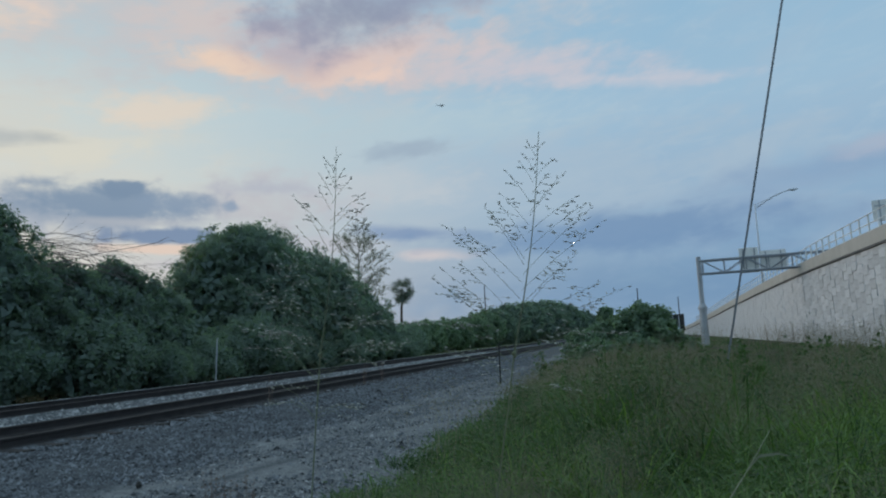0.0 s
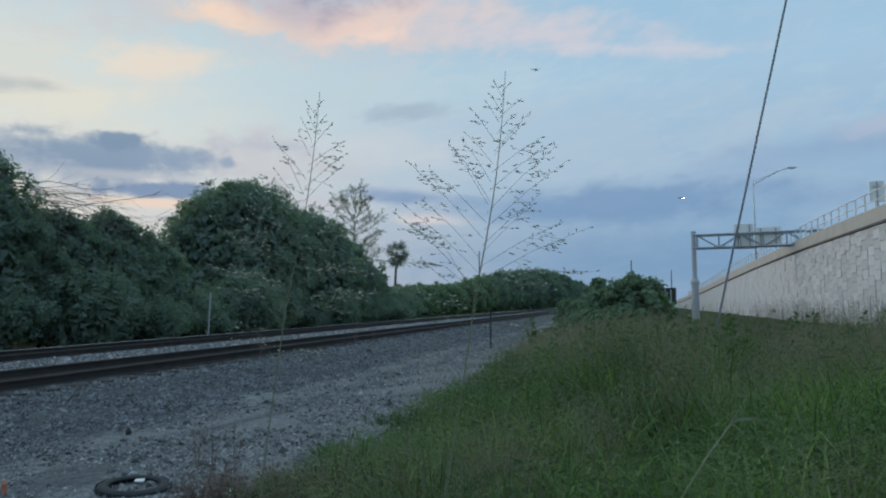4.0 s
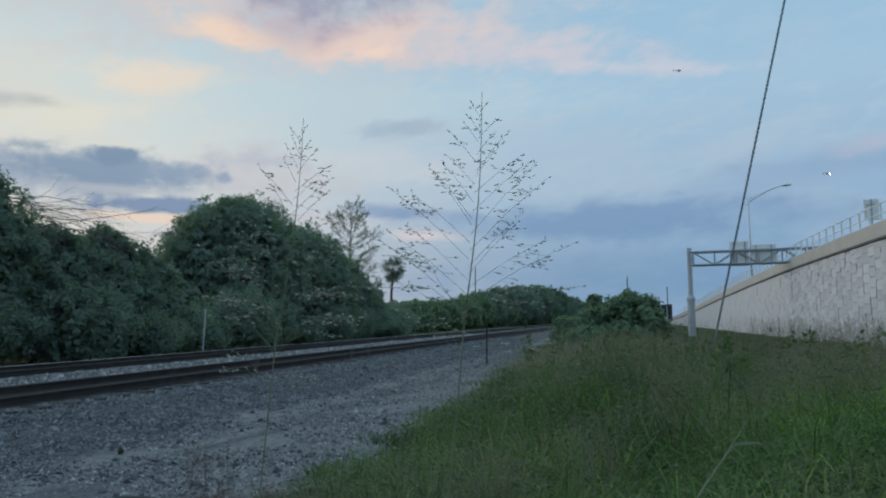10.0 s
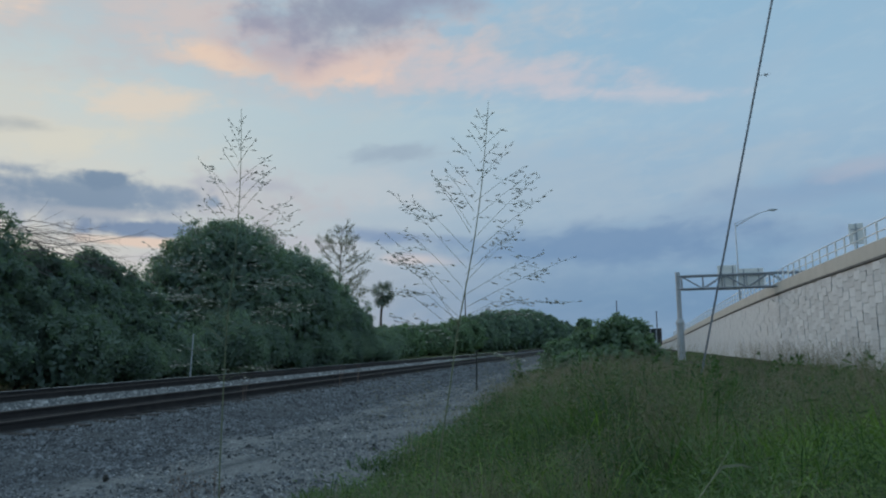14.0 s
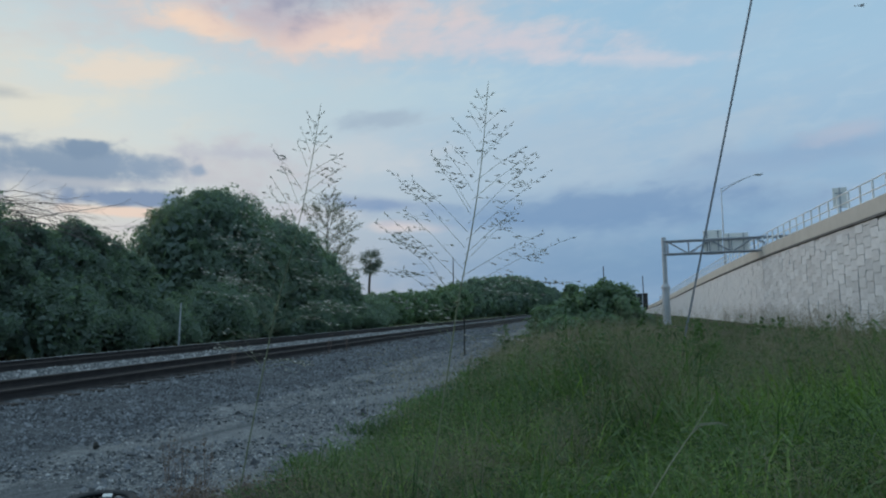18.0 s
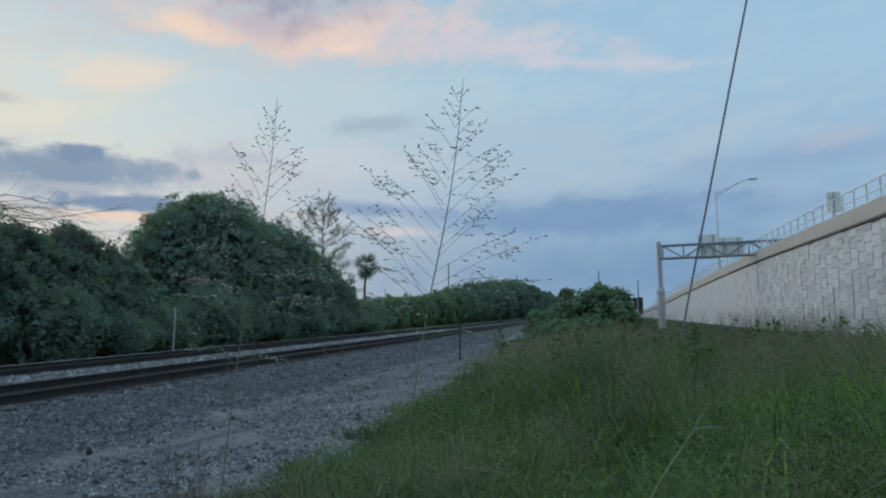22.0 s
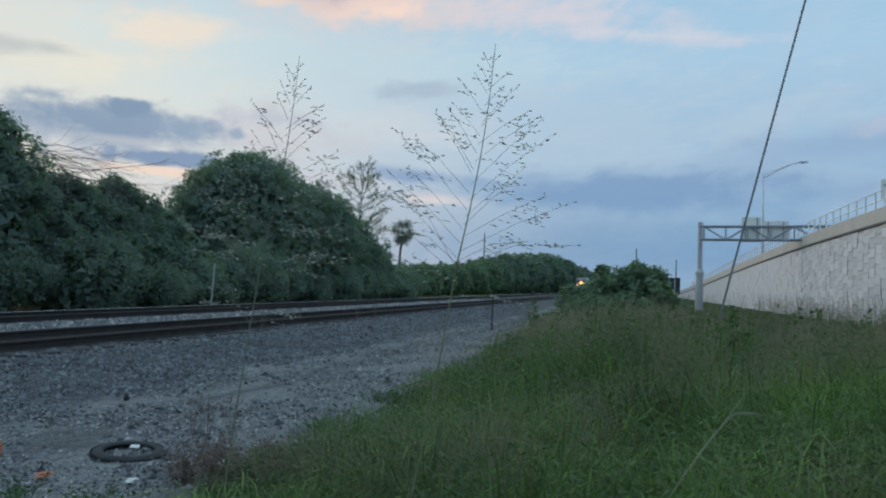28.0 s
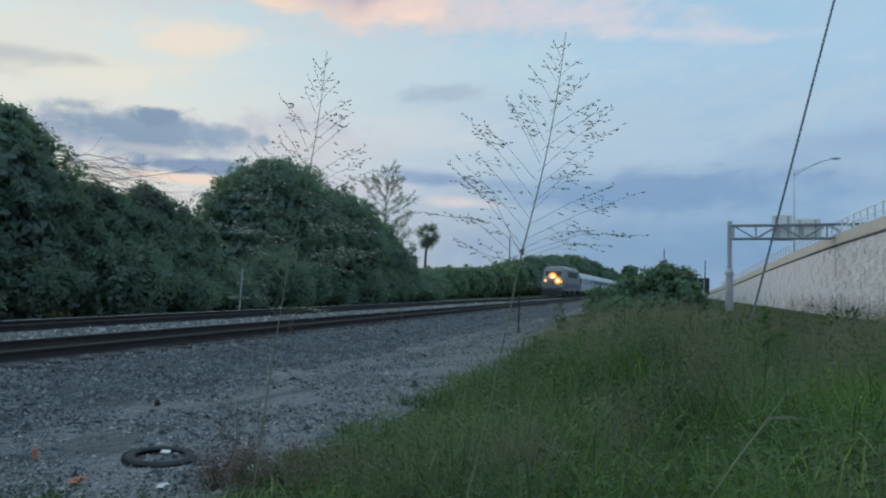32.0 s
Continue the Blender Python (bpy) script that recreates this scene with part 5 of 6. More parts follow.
def build_weeds(name, places, height, spread, count, material, label, group):
    """Clumps of dry branching weeds, each a thing of stems and tips."""
    for i, p in enumerate(places):
        rng = np.random.default_rng(300 + i + count)
        root = tagged(empty(name, Matrix.Translation(p)), label, "weed", group)
        bm = bmesh.new()
        tips = []
        for k in range(count):
            a, r = rng.random() * 6.283, rng.random() * spread
            h = height * rng.uniform(0.4, 1.1)
            x, y = math.cos(a) * r * 0.3, math.sin(a) * r * 0.3
            q = Vector((math.cos(a) * r, math.sin(a) * r, h))
            tube(bm, [(x, y, -0.02), Vector((x, y, 0)).lerp(q, 0.5) + Vector((0, 0, h * 0.08)), q], [0.0022, 0.0018, 0.0009], 3, False)
            for j in range(9):
                f = rng.uniform(0.45, 1.0)
                tips.append(np.array([x, y, 0]) + (np.array(q) - np.array([x, y, 0])) * f + rng.normal(0, 0.02, 3))
        tagged(part("stem_bunch", bm, material, root), kind="stuff")
        co, faces = leaf_cards(np.array(tips), rng.uniform(0.008, 0.018, len(tips)), rng, 0.1, 2.0)
        tagged(link("tip_bunch", mesh_np("tip_bunch", co, faces), material, root), kind="stuff")


build_weeds("dry_weed", [Vector((-1.82 + 0.13 * i, 5.2 + 0.35 * math.sin(i * 1.9), 0)) for i in range(8)], 0.3, 0.24, 60, L_DRY, "reddish brown dry weed on gravel", "dry weeds by the path")
build_weeds("tall_dry_weed", [Vector((-2.05, 6.3, 0)), Vector((-1.9, 6.5, 0)), Vector((-2.3, 6.7, 0))], 0.48, 0.12, 9, L_DRY, "thin upright dry weed on gravel", "dry weeds by the path")
build_weeds("track_weed", [at(8.9, 21.5, 0.2), at(8.7, 22.6, 0.2), at(8.8, 15.2, 0.2)], 0.75, 0.25, 14, L_DRY, "tall dry weed beside the rails", "weeds by the track")
build_weeds("foot_weed", [Vector((-2.9 + 0.25 * i, 4.35 + 0.2 * math.sin(i * 2.3), 0)) for i in range(7)], 0.2, 0.2, 24, L_GRASS, "low green weeds on gravel", "low weeds by the path")


def build_leafy_weeds(name, places, height, label, group, blossom=0.0):
    """Branching weeds with small leaves up the stem, some with pale florets at the tips."""
    for i, p in enumerate(places):
        rng = np.random.default_rng(700 + 13 * i + len(name))
        root = tagged(empty(name, Matrix.Translation(p)), label, "weed", group)
        leaves, ends = [], []
        for k in range(5):
            a, h = rng.random() * 6.283, height * rng.uniform(0.65, 1.1)
            r = rng.uniform(0.05, 0.3)
            foot = Vector((math.cos(a) * 0.06, math.sin(a) * 0.06, -0.02))
            tip = Vector((math.cos(a) * r, math.sin(a) * r, h))
            mid = foot.lerp(tip, 0.55) - Vector((math.cos(a), math.sin(a), 0)) * 0.04
            bm = tube(bmesh.new(), [foot, mid, tip], [0.006, 0.004, 0.0015], 4)
            for j in range(9):
                f = rng.uniform(0.35, 0.95)
                q = foot.lerp(mid, f / 0.55) if f < 0.55 else mid.lerp(tip, (f - 0.55) / 0.45)
                b2 = rng.random() * 6.283
                e = q + Vector((math.cos(b2), math.sin(b2), rng.uniform(0.3, 1.1))) * rng.uniform(0.08, 0.24) * (1.2 - f)
                tube(bm, [q, e], [0.0025, 0.001], 3, False)
                ends.append(np.array(e))
                leaves += [np.array(q.lerp(e, t)) + rng.normal(0, 0.02, 3) for t in rng.random(7)]
            part("stem", bm, M_STALK, root)
        co, faces = leaf_cards(np.array(leaves), rng.uniform(0.018, 0.045, len(leaves)), rng, 0.15, 2.3)
        link("foliage", mesh_np("foliage", co, faces), L_GRASS, root)
        if blossom and i % 2 == 0:
            c = np.repeat(np.array(ends), 3, 0) + rng.normal(0, 0.012, (3 * len(ends), 3))
            co, faces = leaf_cards(c, np.full(len(c), blossom), rng, 0.0, 1.2)
            link("blossom", mesh_np("blossom", co, faces), L_FLORET, root, "tiny whitish florets")


build_leafy_weeds("anchor_weed", [Vector((4.1 + 0.12 * i, 11.05 - 0.2 * (i % 3), 0)) for i in range(7)], 1.3, "tall leafy green weed round a wire anchor", "weeds round the anchor")
SKYLINE = [(0.6, 13.0), (-0.4, 11.2), (-1.6, 12.4), (-2.6, 10.4), (-3.4, 12.0), (-4.2, 10.2), (-5.2, 11.6), (-5.9, 9.6), (-6.6, 11.2), (-7.2, 12.8), (-8.0, 11.0), (-4.6, 13.4), (-6.2, 14.2), (-7.6, 15.0), (-9.0, 14.4), (-8.6, 17.0), (1.5, 15.0), (2.4, 17.6)]
build_leafy_weeds("field_weed", [at(u, s, 0) for u, s in SKYLINE], 1.38, "tall branching weed with pale florets over the grass", "tall weeds in the field", 0.02)


def build_wall_weeds():
    places = [at(-11.6 - 0.5 * math.sin(i * 2.0), 27 + 1.7 * i, 0) for i in range(26)]
    build_weeds("wall_weed", places, 1.75, 0.8, 34, L_SEED, "tall pale weed by the foot of a concrete wall", "weeds along the wall")


build_wall_weeds()
BRUSH = [(-(10.5 + 0.9 * (i * 7 % 11)) * math.tan(radians(a)), 10.5 + 0.9 * (i * 7 % 11)) for i, a in enumerate((-3, -1.5, 0.2, 1.5, 2.6, 3.8, 5.0, 11.2, 12.2, 13.0, 13.9, 14.8, 15.6, 16.5, 17.6, 18.8))]
build_leafy_weeds("brush_weed", [at(u, s, 0) for u, s in BRUSH], 1.36, "ragged grey-green brush before a concrete wall", "brush before the wall", 0.016)
build_weeds("brush_stalk", [at(u + 0.3, s - 1.0, 0) for u, s in BRUSH], 1.4, 0.5, 44, L_SEED, "pale ragged seeding stalks before a concrete wall", "brush before the wall")

HAZE = [(19.0 + 0.55 * (i * 9 % 26), 3.2 + 0.58 * i) for i in range(26)]
build_weeds("tall_wall_weed", [at(-s * math.tan(radians(a)), s, 0) for s, a in HAZE], 1.55, 0.9, 46, L_SEED, "tall pale grey-brown weed standing before a concrete wall", "weeds along the wall")


def build_yellow_leaves():
    """Three faded leaves on the broad-leaved bush."""
    root = tagged(empty("faded_leaf_spray", pose(8.85, 31.25, 0.86)), "faded yellow leaves on the side of a green bush", "leaf")
    part("twig", tube(bmesh.new(), [(0.1, 0.4, -0.1), (0, 0, 0)], [0.012, 0.006], 5), M_STALK, root)
    for a, k in ((20, 1.0), (140, 0.8), (265, 0.9)):
        bm = bmesh.new()
        mid = [bm.verts.new((0.19 * k * t, -0.02 - 0.03 * t, 0.03 * math.sin(3 * t))) for t in (0.0, 0.5, 1.0)]
        for sgn in (1, -1):
            rim = bm.verts.new((0.09 * k, -0.04, sgn * 0.055 * k))
            bm.faces.new((mid[0], mid[1], rim)), bm.faces.new((mid[1], mid[2], rim))
        bmesh.ops.transform(bm, matrix=pose(0, 0, 0, 0, a, 0), verts=bm.verts)
        part("leaf", bm, M_FADED, root)


build_yellow_leaves()


def build_stem(name, length, below, seed, label, reach, whorls=(), sway=0.0):
    """A flowering grass stem: a thin axis with whorls of branches hung with spikelets. Its origin lies at the foot of the flower head."""
    rng = random.Random(seed)
    root = tagged(empty(name), label, "grass stem", "flowering grass stems")
    axis = [Vector((0.006 * math.sin(3 * i / 8), 0.0, length * i / 8)) for i in range(9)]
    low = [Vector((sway * t * t, 0.02 * t, -below * t)) for t in (1.0, 0.8, 0.6, 0.45, 0.3, 0.2, 0.12, 0.05, 0.0)]
    part("stalk", tube(bmesh.new(), low + axis[1:], [0.0013, 0.0013, 0.0012, 0.0011, 0.0011, 0.001, 0.001, 0.0009, 0.0009] + [0.0008 - 0.00007 * i for i in range(8)], 6), M_STALK, root)
    bm = bmesh.new()
    for i in range(9):
        a = i * 0.7
        bmesh.ops.create_icosphere(bm, subdivisions=1, radius=0.0022, matrix=Matrix.Translation((0.0012 * math.cos(a), 0.0012 * math.sin(a), 0.0006 * (i - 4))))
    part("node", bm, M_STALK, root)
    seeds = bmesh.new()

    def spikelet(p, d):
        d = (d + Vector((rng.gauss(0, 0.2), rng.gauss(0, 0.2), rng.gauss(0, 0.16)))).normalized()
        s = rng.uniform(0.75, 1.25)
        a = d.orthogonal().normalized()
        b = d.cross(a)
        l, w = 0.005 * s, 0.00092 * s
        lo, hi = seeds.verts.new(p), seeds.verts.new(p + d * l)
        ring = [seeds.verts.new(p + d * l * 0.45 + (a * math.cos(k * 2.094) + b * math.sin(k * 2.094)) * w) for k in range(3)]
        for k in range(3):
            seeds.faces.new((lo, ring[k], ring[(k + 1) % 3])), seeds.faces.new((hi, ring[(k + 1) % 3], ring[k]))

    def hang(bm, a, c, lead, sign, level=1.0):
        """Spikelets along the outer part of a branch, nearly level, close to it."""
        long = (c - a).length
        n = max(2, int(long * (1 - lead) / 0.0058))
        for k in range(n):
            p = a.lerp(c, lead + (1.0 - lead) * (k + rng.random()) / n)
            out = Vector((sign if rng.random() < 0.75 else -sign, rng.uniform(-0.5, 0.5), rng.uniform(-0.25, 0.4)))
            out = (out * level + (c - a).normalized() * (1.4 - level)).normalized()
            e = p + out * rng.choice((0.0006, 0.001, 0.002))
            tube(bm, [p, e], 0.00012, 3, False)
            spikelet(e, out)

    def bough(p, sign, tilt, long, lift, share):
        """One branch, bowed by lift, with spikelets on its outer part and on short level branchlets."""
        d = Vector((sign * math.sin(tilt), rng.uniform(-0.4, 0.4), math.cos(tilt))).normalized()
        tip = p + d * long
        bend = p.lerp(tip, 0.5) + Vector((0, 0, lift * long))
        bm = tube(bmesh.new(), [p, bend, tip], [0.0003, 0.00024, 0.00014], 4)
        hang(bm, bend, tip, 0.1, sign, 0.75 - 0.5 * share)
        for k in range(int(long / 0.0125)):
            q = p.lerp(bend, rng.uniform(0.6, 1.0)) if rng.random() < 0.3 else bend.lerp(tip, rng.uniform(0.0, 0.7))
            turned = sign if rng.random() < 0.55 else -sign
            end = q + Vector((turned, rng.uniform(-0.6, 0.6), rng.uniform(-0.28, 0.3))).normalized() * rng.uniform(0.007, 0.024) * (1.1 - share)
            tube(bm, [q, end], [0.00013, 0.0001], 3, False)
            hang(bm, q, end, 0.35, turned)
        part("branch", bm, M_STALK, root)

    for k in range(26):
        f = 0.02 + 0.89 * (k / 25) ** 1.05 + rng.uniform(-0.012, 0.012)
        sign = 1 if (k + (k // 6)) % 2 else -1
        tilt, long = radians(53 - 20 * f + rng.uniform(-11, 8)), reach * min(1.0, 1.12 * (1 - f) ** 0.95) * rng.uniform(0.66, 1.08)
        bough(axis[0].lerp(axis[-1], f), sign, tilt, long, 0.03, f)
    for drop, count, far in whorls:
        foot = Vector((sway * (drop / below) ** 2, 0.02 * drop / below, -drop))
        for k in range(count):
            bough(foot + Vector((0, 0, 0.003 * k)), 1 if k % 2 else -1, radians(rng.uniform(46, 82)), far * rng.uniform(0.6, 1.1), rng.uniform(0.08, 0.18), 0.0)
    spire = bmesh.new()
    hang(spire, axis[0].lerp(axis[-1], 0.8), axis[0].lerp(axis[-1], 0.95), 0.0, 1, 0.3)
    part("spire", spire, M_STALK, root)
    tagged(part("spikelet_spray", seeds, M_SPIKE, root, "small dark spikelets"), kind="stuff")
    return root


stem_a = build_stem("flowering_grass_stem", 0.27, 1.5, 11, "tall thin green grass stem with an open seed head", 0.13, ((0.0, 4, 0.13), (0.038, 9, 0.125), (0.085, 4, 0.07)), 0.12)
stem_b = build_stem("flowering_grass_stem", 0.262, 1.5, 12, "tall thin green grass stem with a broad open seed head", 0.145, ((0.012, 6, 0.13), (0.05, 3, 0.1)), -0.18)
stem_c = build_stem("flowering_grass_stem", 0.24, 1.5, 13, "grass stem with an open seed head leaning over the path", 0.11, ((0.03, 4, 0.09),))
stem_c.matrix_basis = pose(-0.621, 0.618, 1.634, 12.7, 36.7, 14.3)


def build_low_stalks():
    """Single dry stalks that rise from the grass."""
    for i, (u, s, h, lean) in enumerate(((1.1, 3.9, 0.95, 20), (-1.4, 3.2, 1.0, 32), (0.45, 3.4, 0.75, 9), (2.0, 4.4, 0.7, 12), (-3.2, 6.0, 1.0, -15), (-5.5, 9.0, 1.1, 10))):
        p = at(u, s, 0)
        root = tagged(empty("grass_stalk", Matrix.Translation(p) @ pose(0, 0, 0, 0, lean, -20)), "single pale grass stalk standing over the sward", "grass stem", "single grass stalks")
        part("stalk", tube(bmesh.new(), [(0, 0, -0.05), (0.01, 0, h * 0.5), (0.05, 0, h)], [0.003, 0.0025, 0.001], 5), M_STALK, root)
        rng = np.random.default_rng(i)
        c = np.stack([0.05 + rng.normal(0, 0.03, 60), rng.normal(0, 0.03, 60), h - 0.25 * rng.random(60)], -1)
        co, faces = leaf_cards(c, rng.uniform(0.004, 0.007, 60), rng, 0, 2.2)
        tagged(link("seed_head", mesh_np("seed_head", co, faces), L_SEED, root), kind="stuff")


build_low_stalks()


def build_leaning_stalk():
    """A long pale stalk that leans across the grass, with one bent leaf."""
    foot, tip = Vector((1.071, 2.983, 0.737)), Vector((1.451, 3.158, 1.147))
    root = tagged(empty("leaning_stalk", Matrix.Translation(foot)), "long pale dry stalk leaning over tall grass", "grass stem")
    d = tip - foot
    stalk = part("stalk", tube(bmesh.new(), [-d * 0.25, d * 0.3 + Vector((0, 0, 0.012)), d * 0.6, d], [0.0035, 0.0035, 0.0026, 0.001], 6), M_STRAW, root, smooth=True)
    part("node", tube(bmesh.new(), [d * 0.59, d * 0.61], [0.004, 0.004], 7), M_STRAW, stalk)
    bm = bmesh.new()
    side = Vector((0.0, 0.0, 1.0))
    q = [d * 0.6, d * 0.6 + Vector((0.05, 0, 0.05)), d * 0.6 + Vector((0.14, 0.01, 0.055)), d * 0.6 + Vector((0.2, 0.02, 0.04))]
    rows = [(bm.verts.new(p - side * w), bm.verts.new(p + side * w)) for p, w in zip(q, (0.004, 0.007, 0.005, 0.001))]
    for a, c in zip(rows, rows[1:]):
        bm.faces.new((a[0], c[0], c[1], a[1]))
    part("leaf", bm, M_STRAW, root, "bent dry leaf")


build_leaning_stalk()

# ---- train ----
TRAIN_U = (U_FAR[0] + U_FAR[1]) / 2


def bogie(parent, y):
    b = part("bogie", boxed(-1.25, 1.25, y - 1.6, y + 1.6, 0.35, 0.95, 0.05), M_UNDER, parent)
    for dy in (-1.1, 1.1):
        for x in (-0.76, 0.68):
            part("wheel", tube(bmesh.new(), [(x, y + dy, 0.48), (x + 0.1, y + dy, 0.48)], 0.48, 16), M_UNDER, b)


def build_locomotive():
    """Front at the origin, body along +y, z from the rail's top."""
    root = tagged(empty("locomotive"), "silver diesel locomotive with dark stripe and lit headlights", "locomotive")
    nose = [(0.25, 0.9), (0.0, 1.3), (0.05, 2.3), (0.9, 3.0), (1.35, 3.75), (1.8, 4.2), (2.6, 4.35), (20.6, 4.35), (20.9, 4.1), (20.9, 0.9)]
    bm = prism(bmesh.new(), nose, -1.5, 1.5, axis=0)
    bmesh.ops.bevel(bm, geom=[e for e in bm.edges if abs(e.verts[0].co.x - e.verts[1].co.x) < 0.01 and min(v.co.z for v in e.verts) > 2.0], offset=0.25, segments=3, affect="EDGES")
    part("body", bm, M_LOCO, root)
    part("roof_hood", prism(bmesh.new(), [(-1.35, 4.1), (1.35, 4.1), (1.1, 4.5), (-1.1, 4.5)], 3.2, 20.4), M_SILVER, root, "pale silver roof hood")
    for x in (-1.508, 1.5):
        part("stripe", boxed(x, x + 0.008, 1.2, 20.6, 0.92, 1.95), M_NAVY, root, "dark blue stripe along the side")
        part("side_window", boxed(x - 0.002, x + 0.012, 2.0, 2.9, 2.95, 3.6), M_GLASS, root)
        for k in range(5):
            part("grille", boxed(x - 0.004, x + 0.014, 6.0 + 2.4 * k, 7.9 + 2.4 * k, 2.9, 3.8, 0.0), M_UNDER, root)
    for x0, x1 in ((-1.15, -0.08), (0.08, 1.15)):
        bm = boxed(x0, x1, -0.03, 0.02, 0.0, 0.8, 0.02)
        bmesh.ops.transform(bm, matrix=Matrix.Translation((0, 0.9, 3.02)) @ pose(0, 0, 0, -31, 0, 0), verts=bm.verts)
        part("windscreen", bm, M_GLASS, root)
    for x, z, r, wide in ((0.0, 2.9, 0.3, 1.3), (-0.95, 2.3, 0.1, 0.5), (0.8, 2.3, 0.24, 1.1), (1.3, 2.25, 0.07, 0.4)):
        y = 0.0 if z < 2.5 else 0.55
        h = part("headlight", tube(bmesh.new(), [(x, y + 0.12, z), (x, y - 0.03, z)], r + 0.04, 16), M_UNDER, root)
        # glowing orange disc added round the lens to imitate its glare
        part("glare_disc", tube(bmesh.new(), [(x, y - 0.038, z), (x, y - 0.046, z)], [r + 0.24 * wide, r + 0.22 * wide], 18), M_HALO, h, "orange glowing disc for headlight glare")
        part("lens", tube(bmesh.new(), [(x, y - 0.048, z), (x, y - 0.075, z)], [r, r * 0.8], 16), M_LAMP, h, "glowing warm headlight lens")
    part("pilot", prism(bmesh.new(), [(-0.1, 0.15), (0.5, 0.15), (0.5, 0.92), (0.2, 0.92)], -1.4, 1.4, axis=0), M_UNDER, root)
    part("coupler", boxed(-0.12, 0.12, -0.55, 0.1, 0.6, 0.9, 0.03), M_UNDER, root)
    part("fuel_tank", boxed(-1.3, 1.3, 8.0, 13.0, 0.35, 1.0, 0.08), M_UNDER, root)
    part("roof_fan", tube(bmesh.new(), [(0, 15, 4.3), (0, 15, 4.5)], 0.7, 20), M_UNDER, root)
    bogie(root, 4.2), bogie(root, 16.8)
    return root


def build_coach():
    root = tagged(empty("railway_coach"), "silver stainless passenger coach with a dark window band", "railway coach", "coaches of the train")
    shell = [(-1.5, 0.95), (1.5, 0.95), (1.55, 2.2), (1.5, 3.2), (1.2, 3.85), (0.6, 4.15), (-0.6, 4.15), (-1.2, 3.85), (-1.5, 3.2), (-1.55, 2.2)]
    part("body", prism(bmesh.new(), shell, 0.4, 25.6), M_SILVER, root)
    for x in (-1.57, 1.54):
        band = part("window_band", boxed(x, x + 0.03, 1.6, 24.4, 2.3, 3.0), M_NAVY, root, "dark band round the windows")
        for k in range(11):
            part("window", boxed(x - 0.006, x + 0.036, 2.2 + 2.0 * k, 3.7 + 2.0 * k, 2.38, 2.92), M_GLASS, band)
        part("door", boxed(x - 0.006, x + 0.036, 0.7, 1.5, 1.1, 3.1, 0.01), M_UNDER, root)
    part("gangway", boxed(-0.6, 0.6, 0.0, 0.4, 1.1, 3.3, 0.05), M_UNDER, root)
    part("underframe", boxed(-1.3, 1.3, 6.5, 19.5, 0.45, 0.95, 0.06), M_UNDER, root)
    bogie(root, 3.6), bogie(root, 22.4)
    return root


locomotive = build_locomotive()
coaches = [build_coach()]
for _ in range(4):
    coaches.append(copy_thing(coaches[0], Matrix.Identity(4)))

# ---- aircraft ----


def build_helicopter():
    root = tagged(empty("helicopter"), "small dark helicopter flying high in the sky", "helicopter")
    bm = bmesh.new()
    bmesh.ops.create_uvsphere(bm, u_segments=16, v_segments=10, radius=1.0)
    bmesh.ops.transform(bm, matrix=Matrix.Diagonal((3.0, 1.2, 1.4, 1)), verts=bm.verts)
    part("cabin", bm, M_PLANE, root, smooth=True)
    part("tail_boom", tube(bmesh.new(), [(-2.0, 0, 0.3), (-8.5, 0, 0.7)], [0.6, 0.2], 10), M_PLANE, root, smooth=True)
    part("tail_fin", boxed(-9.0, -8.0, -0.08, 0.08, 0.2, 2.4, 0.04), M_PLANE, root)
    rotor = part("rotor", boxed(-6.0, 6.0, -0.22, 0.22, 1.75, 1.83), M_PLANE, root)
    part("mast", tube(bmesh.new(), [(0, 0, 1.2), (0, 0, 1.8)], 0.2, 8), M_PLANE, rotor)
    for y in (-1.1, 1.1):
        part("skid", tube(bmesh.new(), [(-2.2, y, -1.9), (2.2, y, -1.9)], 0.1, 6), M_PLANE, root)
    return root


def build_aeroplane():
    root = tagged(empty("aeroplane"), "small distant aeroplane with a lit landing lamp", "aeroplane")
    part("fuselage", tube(bmesh.new(), [(-7, 0, 0.4), (-3, 0, 0.1), (3, 0, 0), (5.5, 0, -0.1), (6.3, 0, -0.2)], [0.25, 0.8, 0.95, 0.7, 0.2], 12), M_PLANE, root, smooth=True)
    part("wing", boxed(-1.0, 1.2, -8.5, 8.5, 0.5, 0.72, 0.06), M_PLANE, root)
    part("tailplane", boxed(-7.0, -5.9, -2.8, 2.8, 0.6, 0.74, 0.04), M_PLANE, root)
    part("fin", boxed(-7.2, -5.8, -0.1, 0.1, 0.5, 2.9, 0.04), M_PLANE, root)
    for y in (-3.2, 3.2):
        part("engine", tube(bmesh.new(), [(0.2, y, 0.4), (2.4, y, 0.4)], [0.5, 0.35], 10), M_PLANE, root, smooth=True)
    part("landing_lamp", tube(bmesh.new(), [(4.6, -0.7, -0.7), (4.9, -1.3, -0.9)], [0.9, 0.8], 12), M_WHITE, root, "lit landing lamp")
    return root


helicopter, aeroplane = build_helicopter(), build_aeroplane()


def sky_place(azimuth, elevation, distance):
    a, e = radians(azimuth), radians(elevation)
    return Vector((math.sin(a) * math.cos(e), math.cos(a) * math.cos(e), math.sin(e))) * distance + Vector((0, 0, 1.6))


build_panels()

